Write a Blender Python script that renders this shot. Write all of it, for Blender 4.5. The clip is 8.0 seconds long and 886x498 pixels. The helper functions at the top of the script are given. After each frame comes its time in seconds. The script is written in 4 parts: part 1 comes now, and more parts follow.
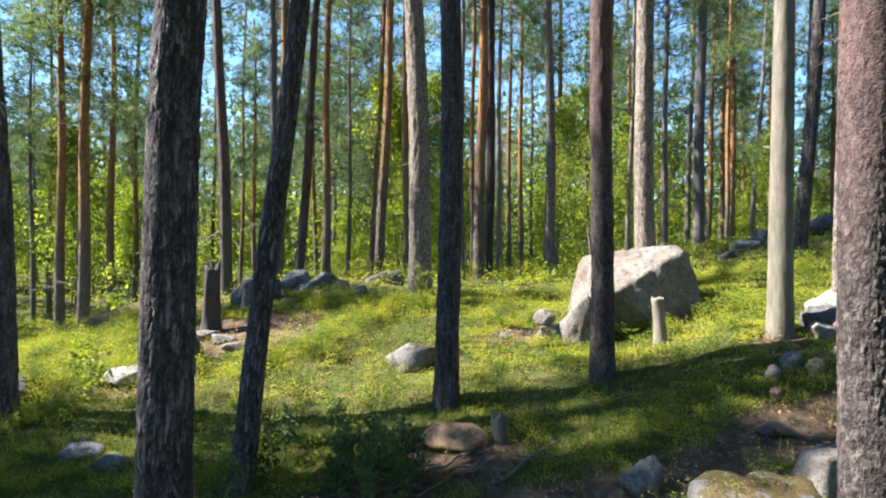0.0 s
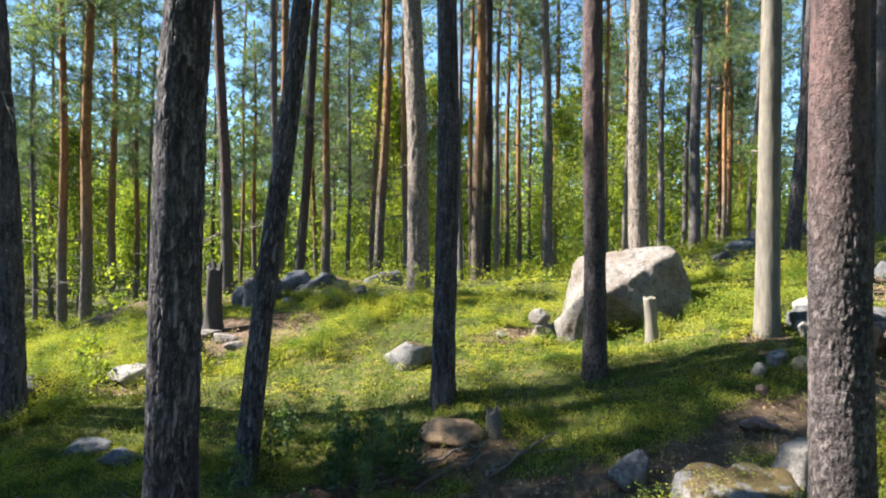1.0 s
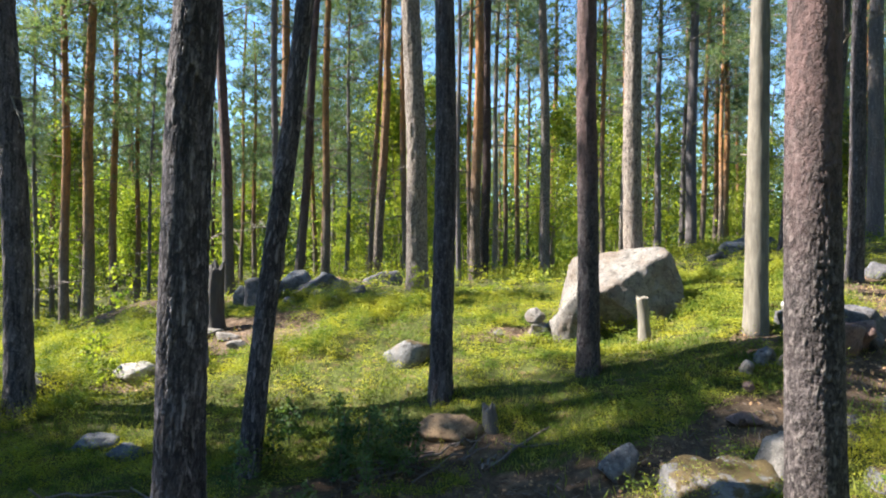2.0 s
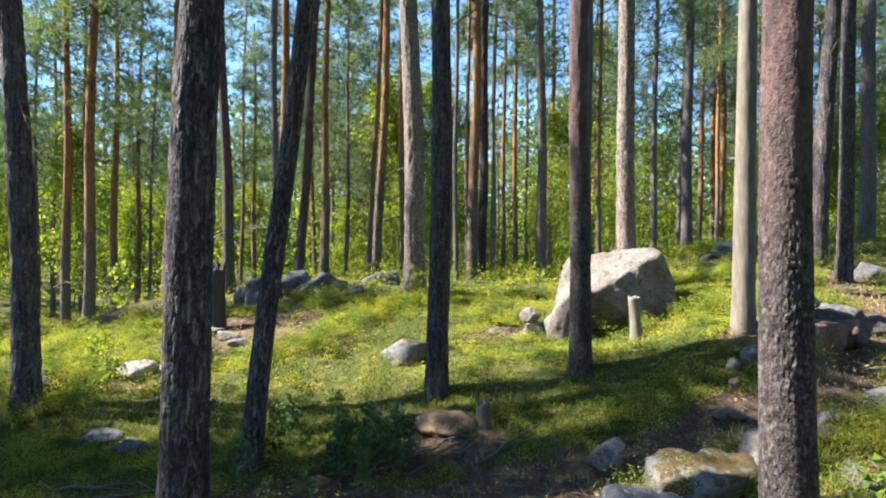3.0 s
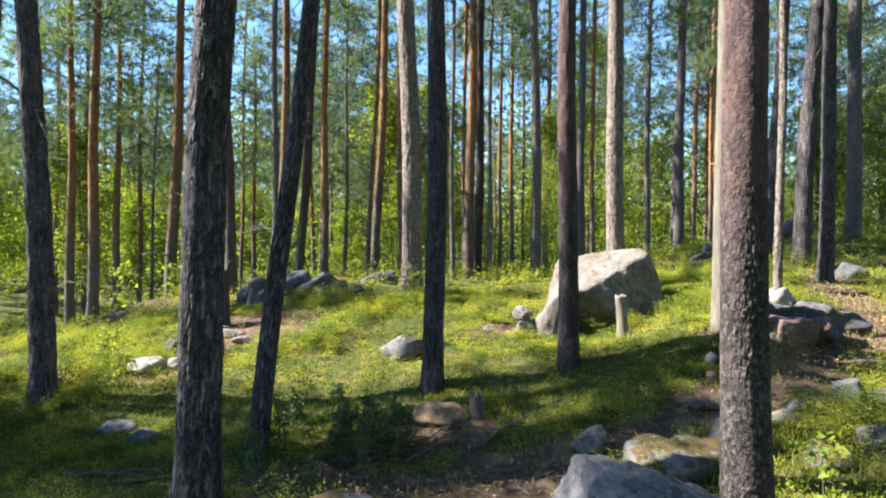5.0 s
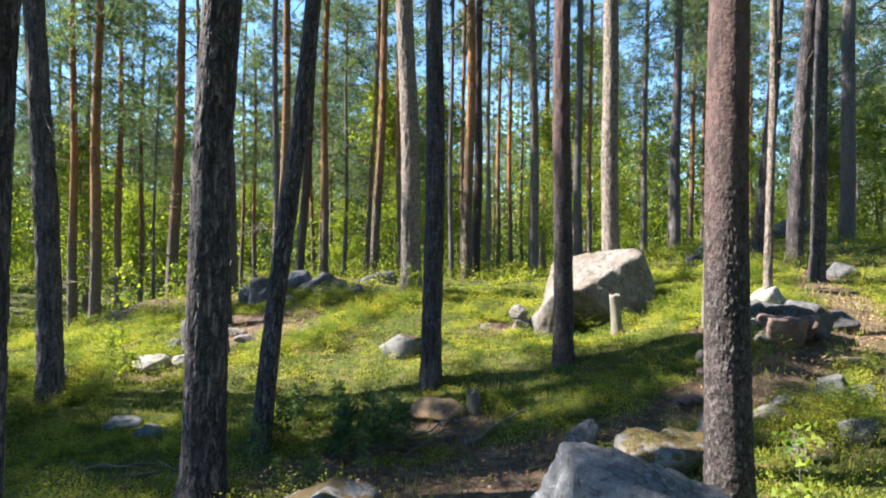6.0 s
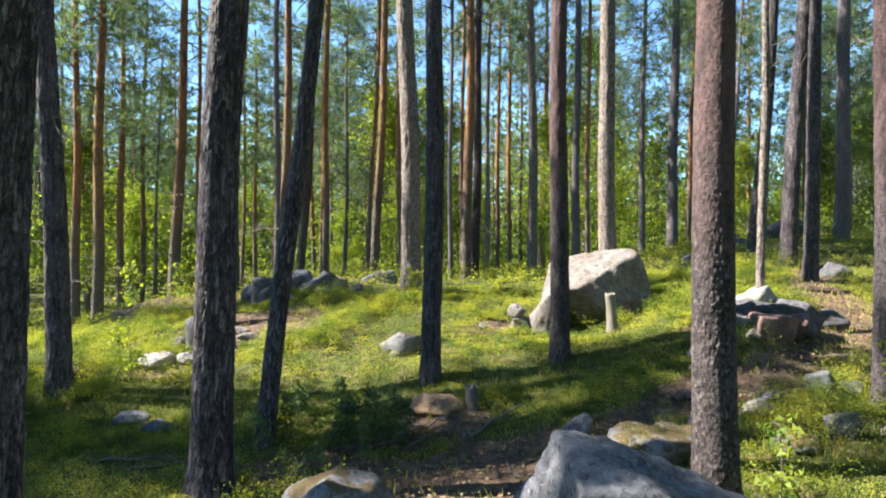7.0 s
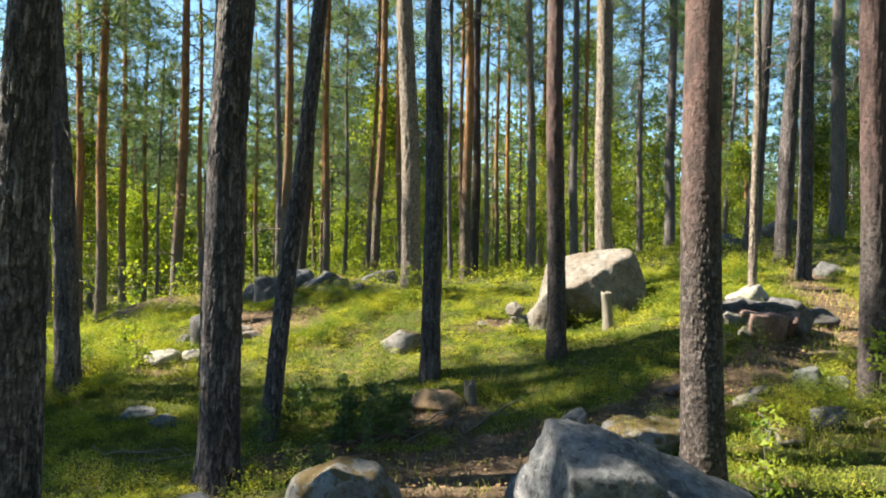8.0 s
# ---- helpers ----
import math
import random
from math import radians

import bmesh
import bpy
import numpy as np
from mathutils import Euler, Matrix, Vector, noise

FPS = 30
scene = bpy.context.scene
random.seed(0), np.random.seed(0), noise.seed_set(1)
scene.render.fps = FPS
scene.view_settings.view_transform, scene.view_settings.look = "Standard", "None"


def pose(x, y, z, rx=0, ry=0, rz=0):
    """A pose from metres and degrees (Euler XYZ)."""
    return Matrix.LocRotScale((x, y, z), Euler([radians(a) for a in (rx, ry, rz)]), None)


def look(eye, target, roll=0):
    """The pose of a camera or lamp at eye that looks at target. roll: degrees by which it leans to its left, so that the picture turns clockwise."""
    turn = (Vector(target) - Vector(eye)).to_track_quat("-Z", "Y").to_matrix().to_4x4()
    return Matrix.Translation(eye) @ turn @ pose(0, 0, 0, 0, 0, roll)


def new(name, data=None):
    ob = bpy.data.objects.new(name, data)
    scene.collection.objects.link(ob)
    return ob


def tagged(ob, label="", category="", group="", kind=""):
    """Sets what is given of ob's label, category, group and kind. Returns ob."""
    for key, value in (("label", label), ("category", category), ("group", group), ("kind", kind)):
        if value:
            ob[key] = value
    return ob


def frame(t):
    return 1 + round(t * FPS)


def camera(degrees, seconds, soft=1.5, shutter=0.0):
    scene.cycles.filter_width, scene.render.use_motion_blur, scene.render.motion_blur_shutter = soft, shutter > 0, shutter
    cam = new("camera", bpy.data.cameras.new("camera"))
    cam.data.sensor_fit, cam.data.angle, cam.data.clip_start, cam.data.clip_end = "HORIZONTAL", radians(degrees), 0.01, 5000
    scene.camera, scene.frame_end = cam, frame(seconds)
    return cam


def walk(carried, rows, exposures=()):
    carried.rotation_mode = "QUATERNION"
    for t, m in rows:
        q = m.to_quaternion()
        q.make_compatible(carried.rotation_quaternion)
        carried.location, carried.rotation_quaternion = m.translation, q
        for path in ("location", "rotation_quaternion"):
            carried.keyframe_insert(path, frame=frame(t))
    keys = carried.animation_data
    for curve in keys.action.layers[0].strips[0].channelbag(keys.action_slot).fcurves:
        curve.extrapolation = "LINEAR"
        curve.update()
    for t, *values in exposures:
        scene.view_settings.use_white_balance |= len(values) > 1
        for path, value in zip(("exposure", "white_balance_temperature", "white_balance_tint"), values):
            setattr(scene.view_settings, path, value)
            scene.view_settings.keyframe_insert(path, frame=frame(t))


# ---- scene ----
cam = camera(71.3, 8.0, soft=2.0)
METRES, EYE, TILT, LEAN, TURN = 1.5, 2.0, 0.0, 0.0, 0.0
ROWS = [
    (0.0, 0.0, 0.0, 0.0, -0.0, 0.18, -0.41),
    (0.5, 0.0101, -0.0603, 0.0019, -0.02, 0.18, -0.41),
    (1.0, 0.0186, -0.1207, 0.0093, -0.05, 0.16, -0.4),
    (1.5, 0.0219, -0.1808, 0.0134, -0.09, 0.14, -0.41),
    (3.0, 0.0527, -0.3649, 0.0204, -0.19, 0.17, -0.46),
    (3.5, 0.0636, -0.4281, 0.0233, -0.23, 0.16, -0.44),
    (4.0, 0.0708, -0.491, 0.0265, -0.27, 0.15, -0.45),
    (4.5, 0.0698, -0.5554, 0.0277, -0.32, 0.16, -0.45),
    (6.0, 0.0838, -0.743, 0.0293, -0.42, 0.18, -0.43),
    (6.5, 0.0847, -0.8041, 0.0315, -0.44, 0.17, -0.45),
    (7.0, 0.0849, -0.866, 0.0291, -0.45, 0.16, -0.45),
    (7.5, 0.0838, -0.9289, 0.0324, -0.48, 0.17, -0.46),
    (8.0, 0.0838, -0.9925, 0.0256, -0.5, 0.16, -0.46),
]
walk(cam, [(t, pose(0, 0, EYE, TILT, LEAN, TURN) @ pose(METRES * x, METRES * y, METRES * z, 90 + pitch, roll, yaw)) for t, x, y, z, yaw, pitch, roll in ROWS], exposures=[(0.0, 2.38, 6700, 12), (7.8, 2.38, 6700, 12), (8.0, 2.30, 7700, 7)])

# ---- light and exposure ----
SUN_ELEVATION, SUN_TRAVEL = 46.0, (1.0, -0.13)
world = bpy.data.worlds.new("sky")
scene.world = world
world.use_nodes = True
wn, wl = world.node_tree.nodes, world.node_tree.links
sky = wn.new("ShaderNodeTexSky")
sky.sky_type, sky.sun_disc = "NISHITA", False
sky.sun_elevation, sky.sun_rotation = radians(SUN_ELEVATION), radians(268)
sky.air_density, sky.dust_density, sky.ozone_density = 1.0, 0.0, 2.0
deep = wn.new("ShaderNodeMix")
deep.data_type, deep.blend_type = "RGBA", "MULTIPLY"
deep.inputs[0].default_value, deep.inputs[7].default_value = 1.0, (0.64, 0.87, 1.0, 1)
wl.new(sky.outputs[0], deep.inputs[6])
wl.new(deep.outputs[2], wn["Background"].inputs[0])
wn["Background"].inputs[1].default_value = 0.080
sun_data = bpy.data.lights.new("sun", "SUN")
sun_data.energy, sun_data.angle, sun_data.color = 5.0, radians(0.53), (1.0, 0.95, 0.86)
sun = new("sun", sun_data)
up_z = math.tan(radians(SUN_ELEVATION)) * math.hypot(*SUN_TRAVEL)
sun.matrix_world = look((-20, 2, 30), (-20 + SUN_TRAVEL[0], 2 + SUN_TRAVEL[1], 30 - up_z))


# ---- noise and terrain ----
def hashed(i, j, k, seed):
    n = (i * 374761393 + j * 668265263 + k * 2147483647 + seed * 1274126177) & 0xFFFFFFFF
    n = ((n ^ (n >> 13)) * 1274126177) & 0xFFFFFFFF
    return ((n ^ (n >> 16)) & 0xFFFF) / 32767.5 - 1.0


def vnoise(x, y, z, seed=0):
    """Smooth lattice noise, -1 to 1, on arrays."""
    x, y, z = np.broadcast_arrays(np.asarray(x, float), np.asarray(y, float), np.asarray(z, float))
    i, j, k = (np.floor(a).astype(np.int64) for a in (x, y, z))
    fx, fy, fz = x - i, y - j, z - k
    fx, fy, fz = (a * a * (3 - 2 * a) for a in (fx, fy, fz))
    total = 0.0
    for dx in (0, 1):
        for dy in (0, 1):
            for dz in (0, 1):
                w = (fx if dx else 1 - fx) * (fy if dy else 1 - fy) * (fz if dz else 1 - fz)
                total = total + w * hashed(i + dx, j + dy, k + dz, seed)
    return total


def fbm(x, y, z, octaves=4, seed=0):
    total, amp = 0.0, 1.0
    for o in range(octaves):
        total = total + amp * vnoise(np.asarray(x) * 2**o, np.asarray(y) * 2**o, np.asarray(z) * 2**o, seed + o)
        amp *= 0.5
    return total


HILL_NEAR = [-0.73, -0.08, 0.4, -0.65, 0.38, -0.07, -0.22, -0.63, 0.28, -0.51, -0.27, -0.18, -0.16, 0.16, 0.16, -0.16, 0.1, 0.11, 0.01, 0.3]
HILL_MID = [-0.63, 0.29, 0.21, 0.18, 0.86]
HILL_FAR = [-0.95, 0.82, -0.28, 1.54]
HILL_BACK = [-1.18, -0.14, 0.82]
HILLS = [(x, y, 1.9) for y in (1.5, 4, 6.5, 9) for x in (-5, -2.5, 0, 2.5, 5)]
HILLS += [(x, 13, 3.2) for x in (-9, -4.5, 0, 4.5, 9)] + [(x, 20, 5.5) for x in (-12, -4, 4, 12)] + [(x, 32, 10) for x in (-17, 0, 17)]
HILLS = [(*h, a) for h, a in zip(HILLS, HILL_NEAR + HILL_MID + HILL_FAR + HILL_BACK)]
# hummocks: the snag's knoll, the bank under the dark pine, the ant mound, two litter mounds
HILLS += [(2.45, 7.75, 0.7, -0.2), (3.5, 6.35, 0.6, 0.26), (0.1, 6.4, 0.55, 0.12), (0.12, 5.55, 0.2, 0.13), (-6.3, 12.6, 0.9, 0.42), (-2.3, 12.4, 0.9, 0.22)]
TRAIL = [(-0.6, 3.4), (0.6, 3.6), (1.6, 4.35), (2.6, 4.75), (3.6, 5.2), (4.5, 5.7), (5.4, 6.6), (6.1, 7.8), (6.6, 9.4), (7.6, 10.6)]
SOIL = [(0.2, 5.25, 0.8, 0.45), (-6.2, 12.3, 1.9, 1.0), (-3.1, 9.1, 1.35, 1.1), (-3.65, 7.38, 0.6, 0.3), (-1.9, 12.8, 1.3, 0.7), (1.05, 8.0, 0.7, 0.45), (-0.3, 3.95, 1.0, 0.6), (3.4, 6.15, 0.3, 0.25), (-1.7, 3.5, 0.6, 0.45), (-0.9, 4.5, 0.9, 0.5), (6.0, 8.2, 0.8, 0.7), (0.6, 4.35, 0.95, 0.5), (0.8, 3.3, 0.9, 0.5), (-0.4, 5.0, 0.7, 0.4), (-0.3, 2.75, 1.1, 0.7), (-1.4, 3.2, 0.7, 0.5), (0.35, 1.9, 0.6, 0.45)]


def bareness(x, y):
    """How bare the soil is: 1 on the trail and the litter mounds, 0 under the bilberry."""
    x, y = np.asarray(x, float), np.asarray(y, float)
    d = np.full(x.shape, 99.0)
    for (ax, ay), (bx, by) in zip(TRAIL, TRAIL[1:]):
        ux, uy = bx - ax, by - ay
        s = np.clip(((x - ax) * ux + (y - ay) * uy) / (ux * ux + uy * uy), 0, 1)
        d = np.minimum(d, np.hypot(x - ax - s * ux, y - ay - s * uy))
    d = d + 0.27 * fbm(x * 2.0, y * 2.0, 0, 4, 5)
    bare = np.clip((0.6 - d) / 0.35, 0, 1)
    for cx, cy, rx, ry in SOIL:
        q = np.hypot((x - cx) / rx, (y - cy) / ry) + 0.35 * fbm(x * 2.5, y * 2.5, 3, 3, 6)
        bare = np.maximum(bare, np.clip((1.05 - q) / 0.4, 0, 1))
    return bare


def ground_z(x, y):
    x, y = np.asarray(x, float), np.asarray(y, float)
    z = np.full(x.shape, 0.71)
    for cx, cy, s, a in HILLS:
        z = z + a * np.exp(-((x - cx) ** 2 + (y - cy) ** 2) / (2 * s * s))
    far = np.clip((np.hypot(x, y) - 78) / 70, 0, 1)
    return z + 0.035 * fbm(x * 1.3, y * 1.3, 0, 4, 11) + 13 * far * far * (3 - 2 * far)


def gz(x, y):
    return float(ground_z(x, y))


# ---- materials ----
def material(name):
    m = bpy.data.materials.new(name)
    m.use_nodes = True
    n, l = m.node_tree.nodes, m.node_tree.links
    return m, n, l, n["Principled BSDF"]


def noise_tex(n, l, vector, scale, detail=6, rough=0.6, stretch=None):
    t = n.new("ShaderNodeTexNoise")
    t.inputs["Scale"].default_value, t.inputs["Detail"].default_value, t.inputs["Roughness"].default_value = scale, detail, rough
    if stretch:
        mp = n.new("ShaderNodeMapping")
        mp.inputs["Scale"].default_value = stretch
        l.new(vector, mp.inputs[0])
        vector = mp.outputs[0]
    l.new(vector, t.inputs["Vector"])
    return t.outputs["Fac"]


def ramp(n, l, fac, *stops):
    r = n.new("ShaderNodeValToRGB")
    while len(r.color_ramp.elements) < len(stops):
        r.color_ramp.elements.new(0.5)
    for e, (p, c) in zip(r.color_ramp.elements, stops):
        e.position, e.color = p, (*c, 1) if len(c) == 3 else c
    l.new(fac, r.inputs[0])
    return r.outputs[0]


def mix(n, l, fac, a, b, kind="MIX"):
    m = n.new("ShaderNodeMix")
    m.data_type, m.blend_type = "RGBA", kind
    for socket, value in ((0, fac), (6, a), (7, b)):
        if hasattr(value, "is_linked"):
            l.new(value, m.inputs[socket])
        else:
            m.inputs[socket].default_value = value if socket == 0 else (*value, 1)
    return m.outputs[2]


def bump(n, l, height, strength, distance, under=None):
    b = n.new("ShaderNodeBump")
    b.inputs["Strength"].default_value, b.inputs["Distance"].default_value = strength, distance
    l.new(height, b.inputs["Height"])
    if under:
        l.new(under, b.inputs["Normal"])
    return b.outputs[0]


def coords(n, kind="Object"):
    return n.new("ShaderNodeTexCoord").outputs[kind]


def bark_material(name, low, high, dark, plate, upper, flake, stretch=0.16, flecks=0.5):
    """Pine bark: grey-brown plates with dark fissures below, thin orange flaking bark above the height low..high."""
    m, n, l, p = material(name)
    co = coords(n)
    crack = n.new("ShaderNodeTexVoronoi")
    crack.feature, crack.inputs["Scale"].default_value = "DISTANCE_TO_EDGE", 22
    mp = n.new("ShaderNodeMapping")
    mp.inputs["Scale"].default_value = (1, 1, stretch)
    wob = n.new("ShaderNodeTexNoise")
    wob.inputs["Scale"].default_value, wob.inputs["Detail"].default_value = 9, 4
    l.new(co, wob.inputs["Vector"])
    add = n.new("ShaderNodeVectorMath")
    add.operation = "MULTIPLY_ADD"
    add.inputs[1].default_value = (0.2, 0.2, 0.9)
    l.new(wob.outputs["Color"], add.inputs[0])
    l.new(co, add.inputs[2])
    l.new(add.outputs[0], mp.inputs[0])
    l.new(mp.outputs[0], crack.inputs["Vector"])
    fiss = ramp(n, l, crack.outputs["Distance"], (0.0, (0, 0, 0)), (0.16, (1, 1, 1)))
    fine = noise_tex(n, l, co, 55, 8, 0.7, (1, 1, 0.45))
    broad = noise_tex(n, l, co, 4, 5, 0.6, (1, 1, 0.5))
    lichen = noise_tex(n, l, co, 26, 6, 0.7, (1, 1, 0.6))
    body = mix(n, l, ramp(n, l, fine, (0.3, (0, 0, 0)), (0.7, (1, 1, 1))), dark, plate)
    body = mix(n, l, ramp(n, l, broad, (0.4, (0, 0, 0)), (0.7, (0.55, 0.55, 0.55))), body, tuple(c * 1.35 for c in plate))
    body = mix(n, l, ramp(n, l, lichen, (flecks, (0, 0, 0)), (flecks + 0.13, (0.75, 0.75, 0.75))), body, flake)
    fiss2 = ramp(n, l, noise_tex(n, l, co, 30, 5, 0.6, (1, 1, stretch * 0.9)), (0.38, (0, 0, 0)), (0.52, (1, 1, 1)))
    fiss = mix(n, l, 0.55, fiss, fiss2)
    body = mix(n, l, fiss, tuple(c * 0.4 for c in dark), body)
    att = n.new("ShaderNodeAttribute")
    att.attribute_name = "plate"
    body = mix(n, l, ramp(n, l, att.outputs["Fac"], (0.06, (0.9, 0.9, 0.9)), (0.3, (0, 0, 0))), body, tuple(c * 0.7 for c in dark))
    body = mix(n, l, ramp(n, l, att.outputs["Fac"], (0.6, (0, 0, 0)), (0.95, (0.7, 0.7, 0.7))), body, flake)
    thin = mix(n, l, ramp(n, l, noise_tex(n, l, co, 24, 7, 0.7, (1, 1, 0.4)), (0.35, (0, 0, 0)), (0.65, (1, 1, 1))), tuple(c * 0.55 for c in upper), upper)
    thin = mix(n, l, ramp(n, l, lichen, (0.55, (0, 0, 0)), (0.72, (0.6, 0.6, 0.6))), thin, plate)
    scar = noise_tex(n, l, co, 7, 6, 0.7, (1, 1, 0.35))
    thin = mix(n, l, ramp(n, l, fiss, (0.1, (0.55, 0.55, 0.55)), (0.6, (0, 0, 0))), thin, dark)
    thin = mix(n, l, ramp(n, l, scar, (0.5, (0, 0, 0)), (0.62, (0.65, 0.65, 0.65))), thin, dark)
    sep = n.new("ShaderNodeSeparateXYZ")
    l.new(co, sep.inputs[0])
    hgt = n.new("ShaderNodeMath")
    hgt.operation = "MULTIPLY_ADD"
    hgt.inputs[1].default_value = (high - low) * 1.6
    l.new(noise_tex(n, l, co, 2.2, 4, 0.6, (1, 1, 0.4)), hgt.inputs[0])
    l.new(sep.outputs[2], hgt.inputs[2])
    rng = n.new("ShaderNodeMapRange")
    off = (high - low) * 0.8
    rng.inputs["From Min"].default_value, rng.inputs["From Max"].default_value = low + off, high + off
    l.new(hgt.outputs[0], rng.inputs["Value"])
    col = mix(n, l, rng.outputs[0], body, thin)
    rnd = n.new("ShaderNodeObjectInfo").outputs["Random"]
    col = mix(n, l, 1.0, col, ramp(n, l, rnd, (0, (0.8, 0.8, 0.82)), (1, (1.15, 1.1, 1.05))), "MULTIPLY")
    l.new(col, p.inputs["Base Color"])
    p.inputs["Roughness"].default_value = 0.85
    p.inputs["Specular IOR Level"].default_value = 0.25
    nb = bump(n, l, fiss, 0.8, 0.014)
    l.new(bump(n, l, fine, 0.6, 0.008, nb), p.inputs["Normal"])
    return m


def leaf_material(name, lush, dry, through_share=0.4, dark=None):
    m, n, l, p = material(name)
    geo = n.new("ShaderNodeNewGeometry")
    big = noise_tex(n, l, geo.outputs["Position"], 0.9, 3, 0.6)
    rnd = ramp(n, l, geo.outputs["Random Per Island"], (0.0, dark or tuple(c * 0.6 for c in lush)), (0.45, lush), (1.0, tuple((3 * c + d) / 4 for c, d in zip(lush, dry))))
    col = mix(n, l, ramp(n, l, big, (0.35, (0, 0, 0)), (0.65, (0.55, 0.55, 0.55))), rnd, dry)
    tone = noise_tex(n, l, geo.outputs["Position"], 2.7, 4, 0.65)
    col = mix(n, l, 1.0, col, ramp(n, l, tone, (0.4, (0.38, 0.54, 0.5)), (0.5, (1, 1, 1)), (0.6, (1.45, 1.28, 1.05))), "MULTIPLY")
    l.new(col, p.inputs["Base Color"])
    p.inputs["Roughness"].default_value = 0.6
    p.inputs["Specular IOR Level"].default_value = 0.15
    tr = n.new("ShaderNodeBsdfTranslucent")
    l.new(mix(n, l, 1.0, col, (1.05, 1.05, 0.45), "MULTIPLY"), tr.inputs["Color"])
    ms = n.new("ShaderNodeMixShader")
    ms.inputs[0].default_value = through_share
    l.new(p.outputs[0], ms.inputs[1])
    l.new(tr.outputs[0], ms.inputs[2])
    l.new(ms.outputs[0], n["Material Output"].inputs[0])
    return m


def rock_material(name, pale, grey, stain, moss_amount=0.0, moss=(0.10, 0.11, 0.02)):
    m, n, l, p = material(name)
    co = n.new("ShaderNodeNewGeometry").outputs["Position"]
    grain = noise_tex(n, l, co, 90, 4, 0.7)
    mid = noise_tex(n, l, co, 9, 8, 0.65)
    big = noise_tex(n, l, co, 2.6, 5, 0.6)
    spots = noise_tex(n, l, co, 22, 5, 0.6)
    col = mix(n, l, ramp(n, l, mid, (0.36, (0, 0, 0)), (0.62, (1, 1, 1))), grey, pale)
    col = mix(n, l, ramp(n, l, big, (0.5, (0, 0, 0)), (0.66, (0.7, 0.7, 0.7))), col, stain)
    col = mix(n, l, ramp(n, l, spots, (0.56, (0, 0, 0)), (0.64, (0.75, 0.75, 0.75))), col, tuple(c * 0.38 for c in grey))
    pale_spots = noise_tex(n, l, co, 34, 4, 0.6)
    col = mix(n, l, ramp(n, l, pale_spots, (0.6, (0, 0, 0)), (0.66, (0.6, 0.6, 0.6))), col, tuple(min(c * 1.5, 0.5) for c in pale))
    cr = n.new("ShaderNodeTexVoronoi")
    cr.feature, cr.inputs["Scale"].default_value = "DISTANCE_TO_EDGE", 3.2
    wv = n.new("ShaderNodeVectorMath")
    wv.operation = "MULTIPLY_ADD"
    wv.inputs[1].default_value = (0.5, 0.5, 0.5)
    wt = n.new("ShaderNodeTexNoise")
    wt.inputs["Scale"].default_value, wt.inputs["Detail"].default_value = 3.5, 6
    l.new(co, wt.inputs["Vector"])
    l.new(wt.outputs["Color"], wv.inputs[0])
    l.new(co, wv.inputs[2])
    l.new(wv.outputs[0], cr.inputs["Vector"])
    crack = ramp(n, l, cr.outputs["Distance"], (0.0, (0.35, 0.35, 0.35)), (0.014, (1, 1, 1)))
    col = mix(n, l, crack, tuple(c * 0.5 for c in grey), col)
    col = mix(n, l, 1.0, col, ramp(n, l, grain, (0.3, (0.72, 0.72, 0.72)), (0.7, (1.12, 1.12, 1.12))), "MULTIPLY")
    if moss_amount:
        nz = n.new("ShaderNodeSeparateXYZ")
        l.new(n.new("ShaderNodeNewGeometry").outputs["Normal"], nz.inputs[0])
        mul = n.new("ShaderNodeMath")
        mul.operation = "MULTIPLY_ADD"
        mul.inputs[1].default_value = 0.55
        l.new(nz.outputs[2], mul.inputs[0])
        spread = n.new("ShaderNodeMath")
        spread.operation = "MULTIPLY_ADD"
        spread.inputs[1].default_value, spread.inputs[2].default_value = 2.2, -0.6
        l.new(noise_tex(n, l, co, 5, 6, 0.65), spread.inputs[0])
        l.new(spread.outputs[0], mul.inputs[2])
        lo = 1.12 - 0.35 * moss_amount
        mask = ramp(n, l, mul.outputs[0], (min(lo, 0.95), (0, 0, 0)), (min(lo + 0.13, 1.0), (1, 1, 1)))
        col = mix(n, l, mask, col, mix(n, l, ramp(n, l, grain, (0.35, (0, 0, 0)), (0.65, (1, 1, 1))), tuple(c * 0.5 for c in moss), moss))
    l.new(col, p.inputs["Base Color"])
    p.inputs["Roughness"].default_value = 0.88
    p.inputs["Specular IOR Level"].default_value = 0.3
    nb = bump(n, l, mid, 0.7, 0.03)
    nb = bump(n, l, crack, 0.4, 0.008, nb)
    nb = bump(n, l, spots, 0.5, 0.02, nb)
    l.new(bump(n, l, grain, 0.6, 0.008, nb), p.inputs["Normal"])
    return m


def wood_material(name, light, dark):
    m, n, l, p = material(name)
    co = coords(n)
    grain = noise_tex(n, l, co, 34, 8, 0.7, (1, 1, 0.13))
    blot = noise_tex(n, l, co, 4, 7, 0.65, (1, 1, 0.5))
    col = mix(n, l, ramp(n, l, grain, (0.35, (0, 0, 0)), (0.62, (1, 1, 1))), dark, light)
    col = mix(n, l, ramp(n, l, blot, (0.46, (0, 0, 0)), (0.64, (0.75, 0.75, 0.75))), col, tuple(c * 0.45 for c in light))
    l.new(col, p.inputs["Base Color"])
    p.inputs["Roughness"].default_value = 0.8
    l.new(bump(n, l, grain, 0.5, 0.01), p.inputs["Normal"])
    return m


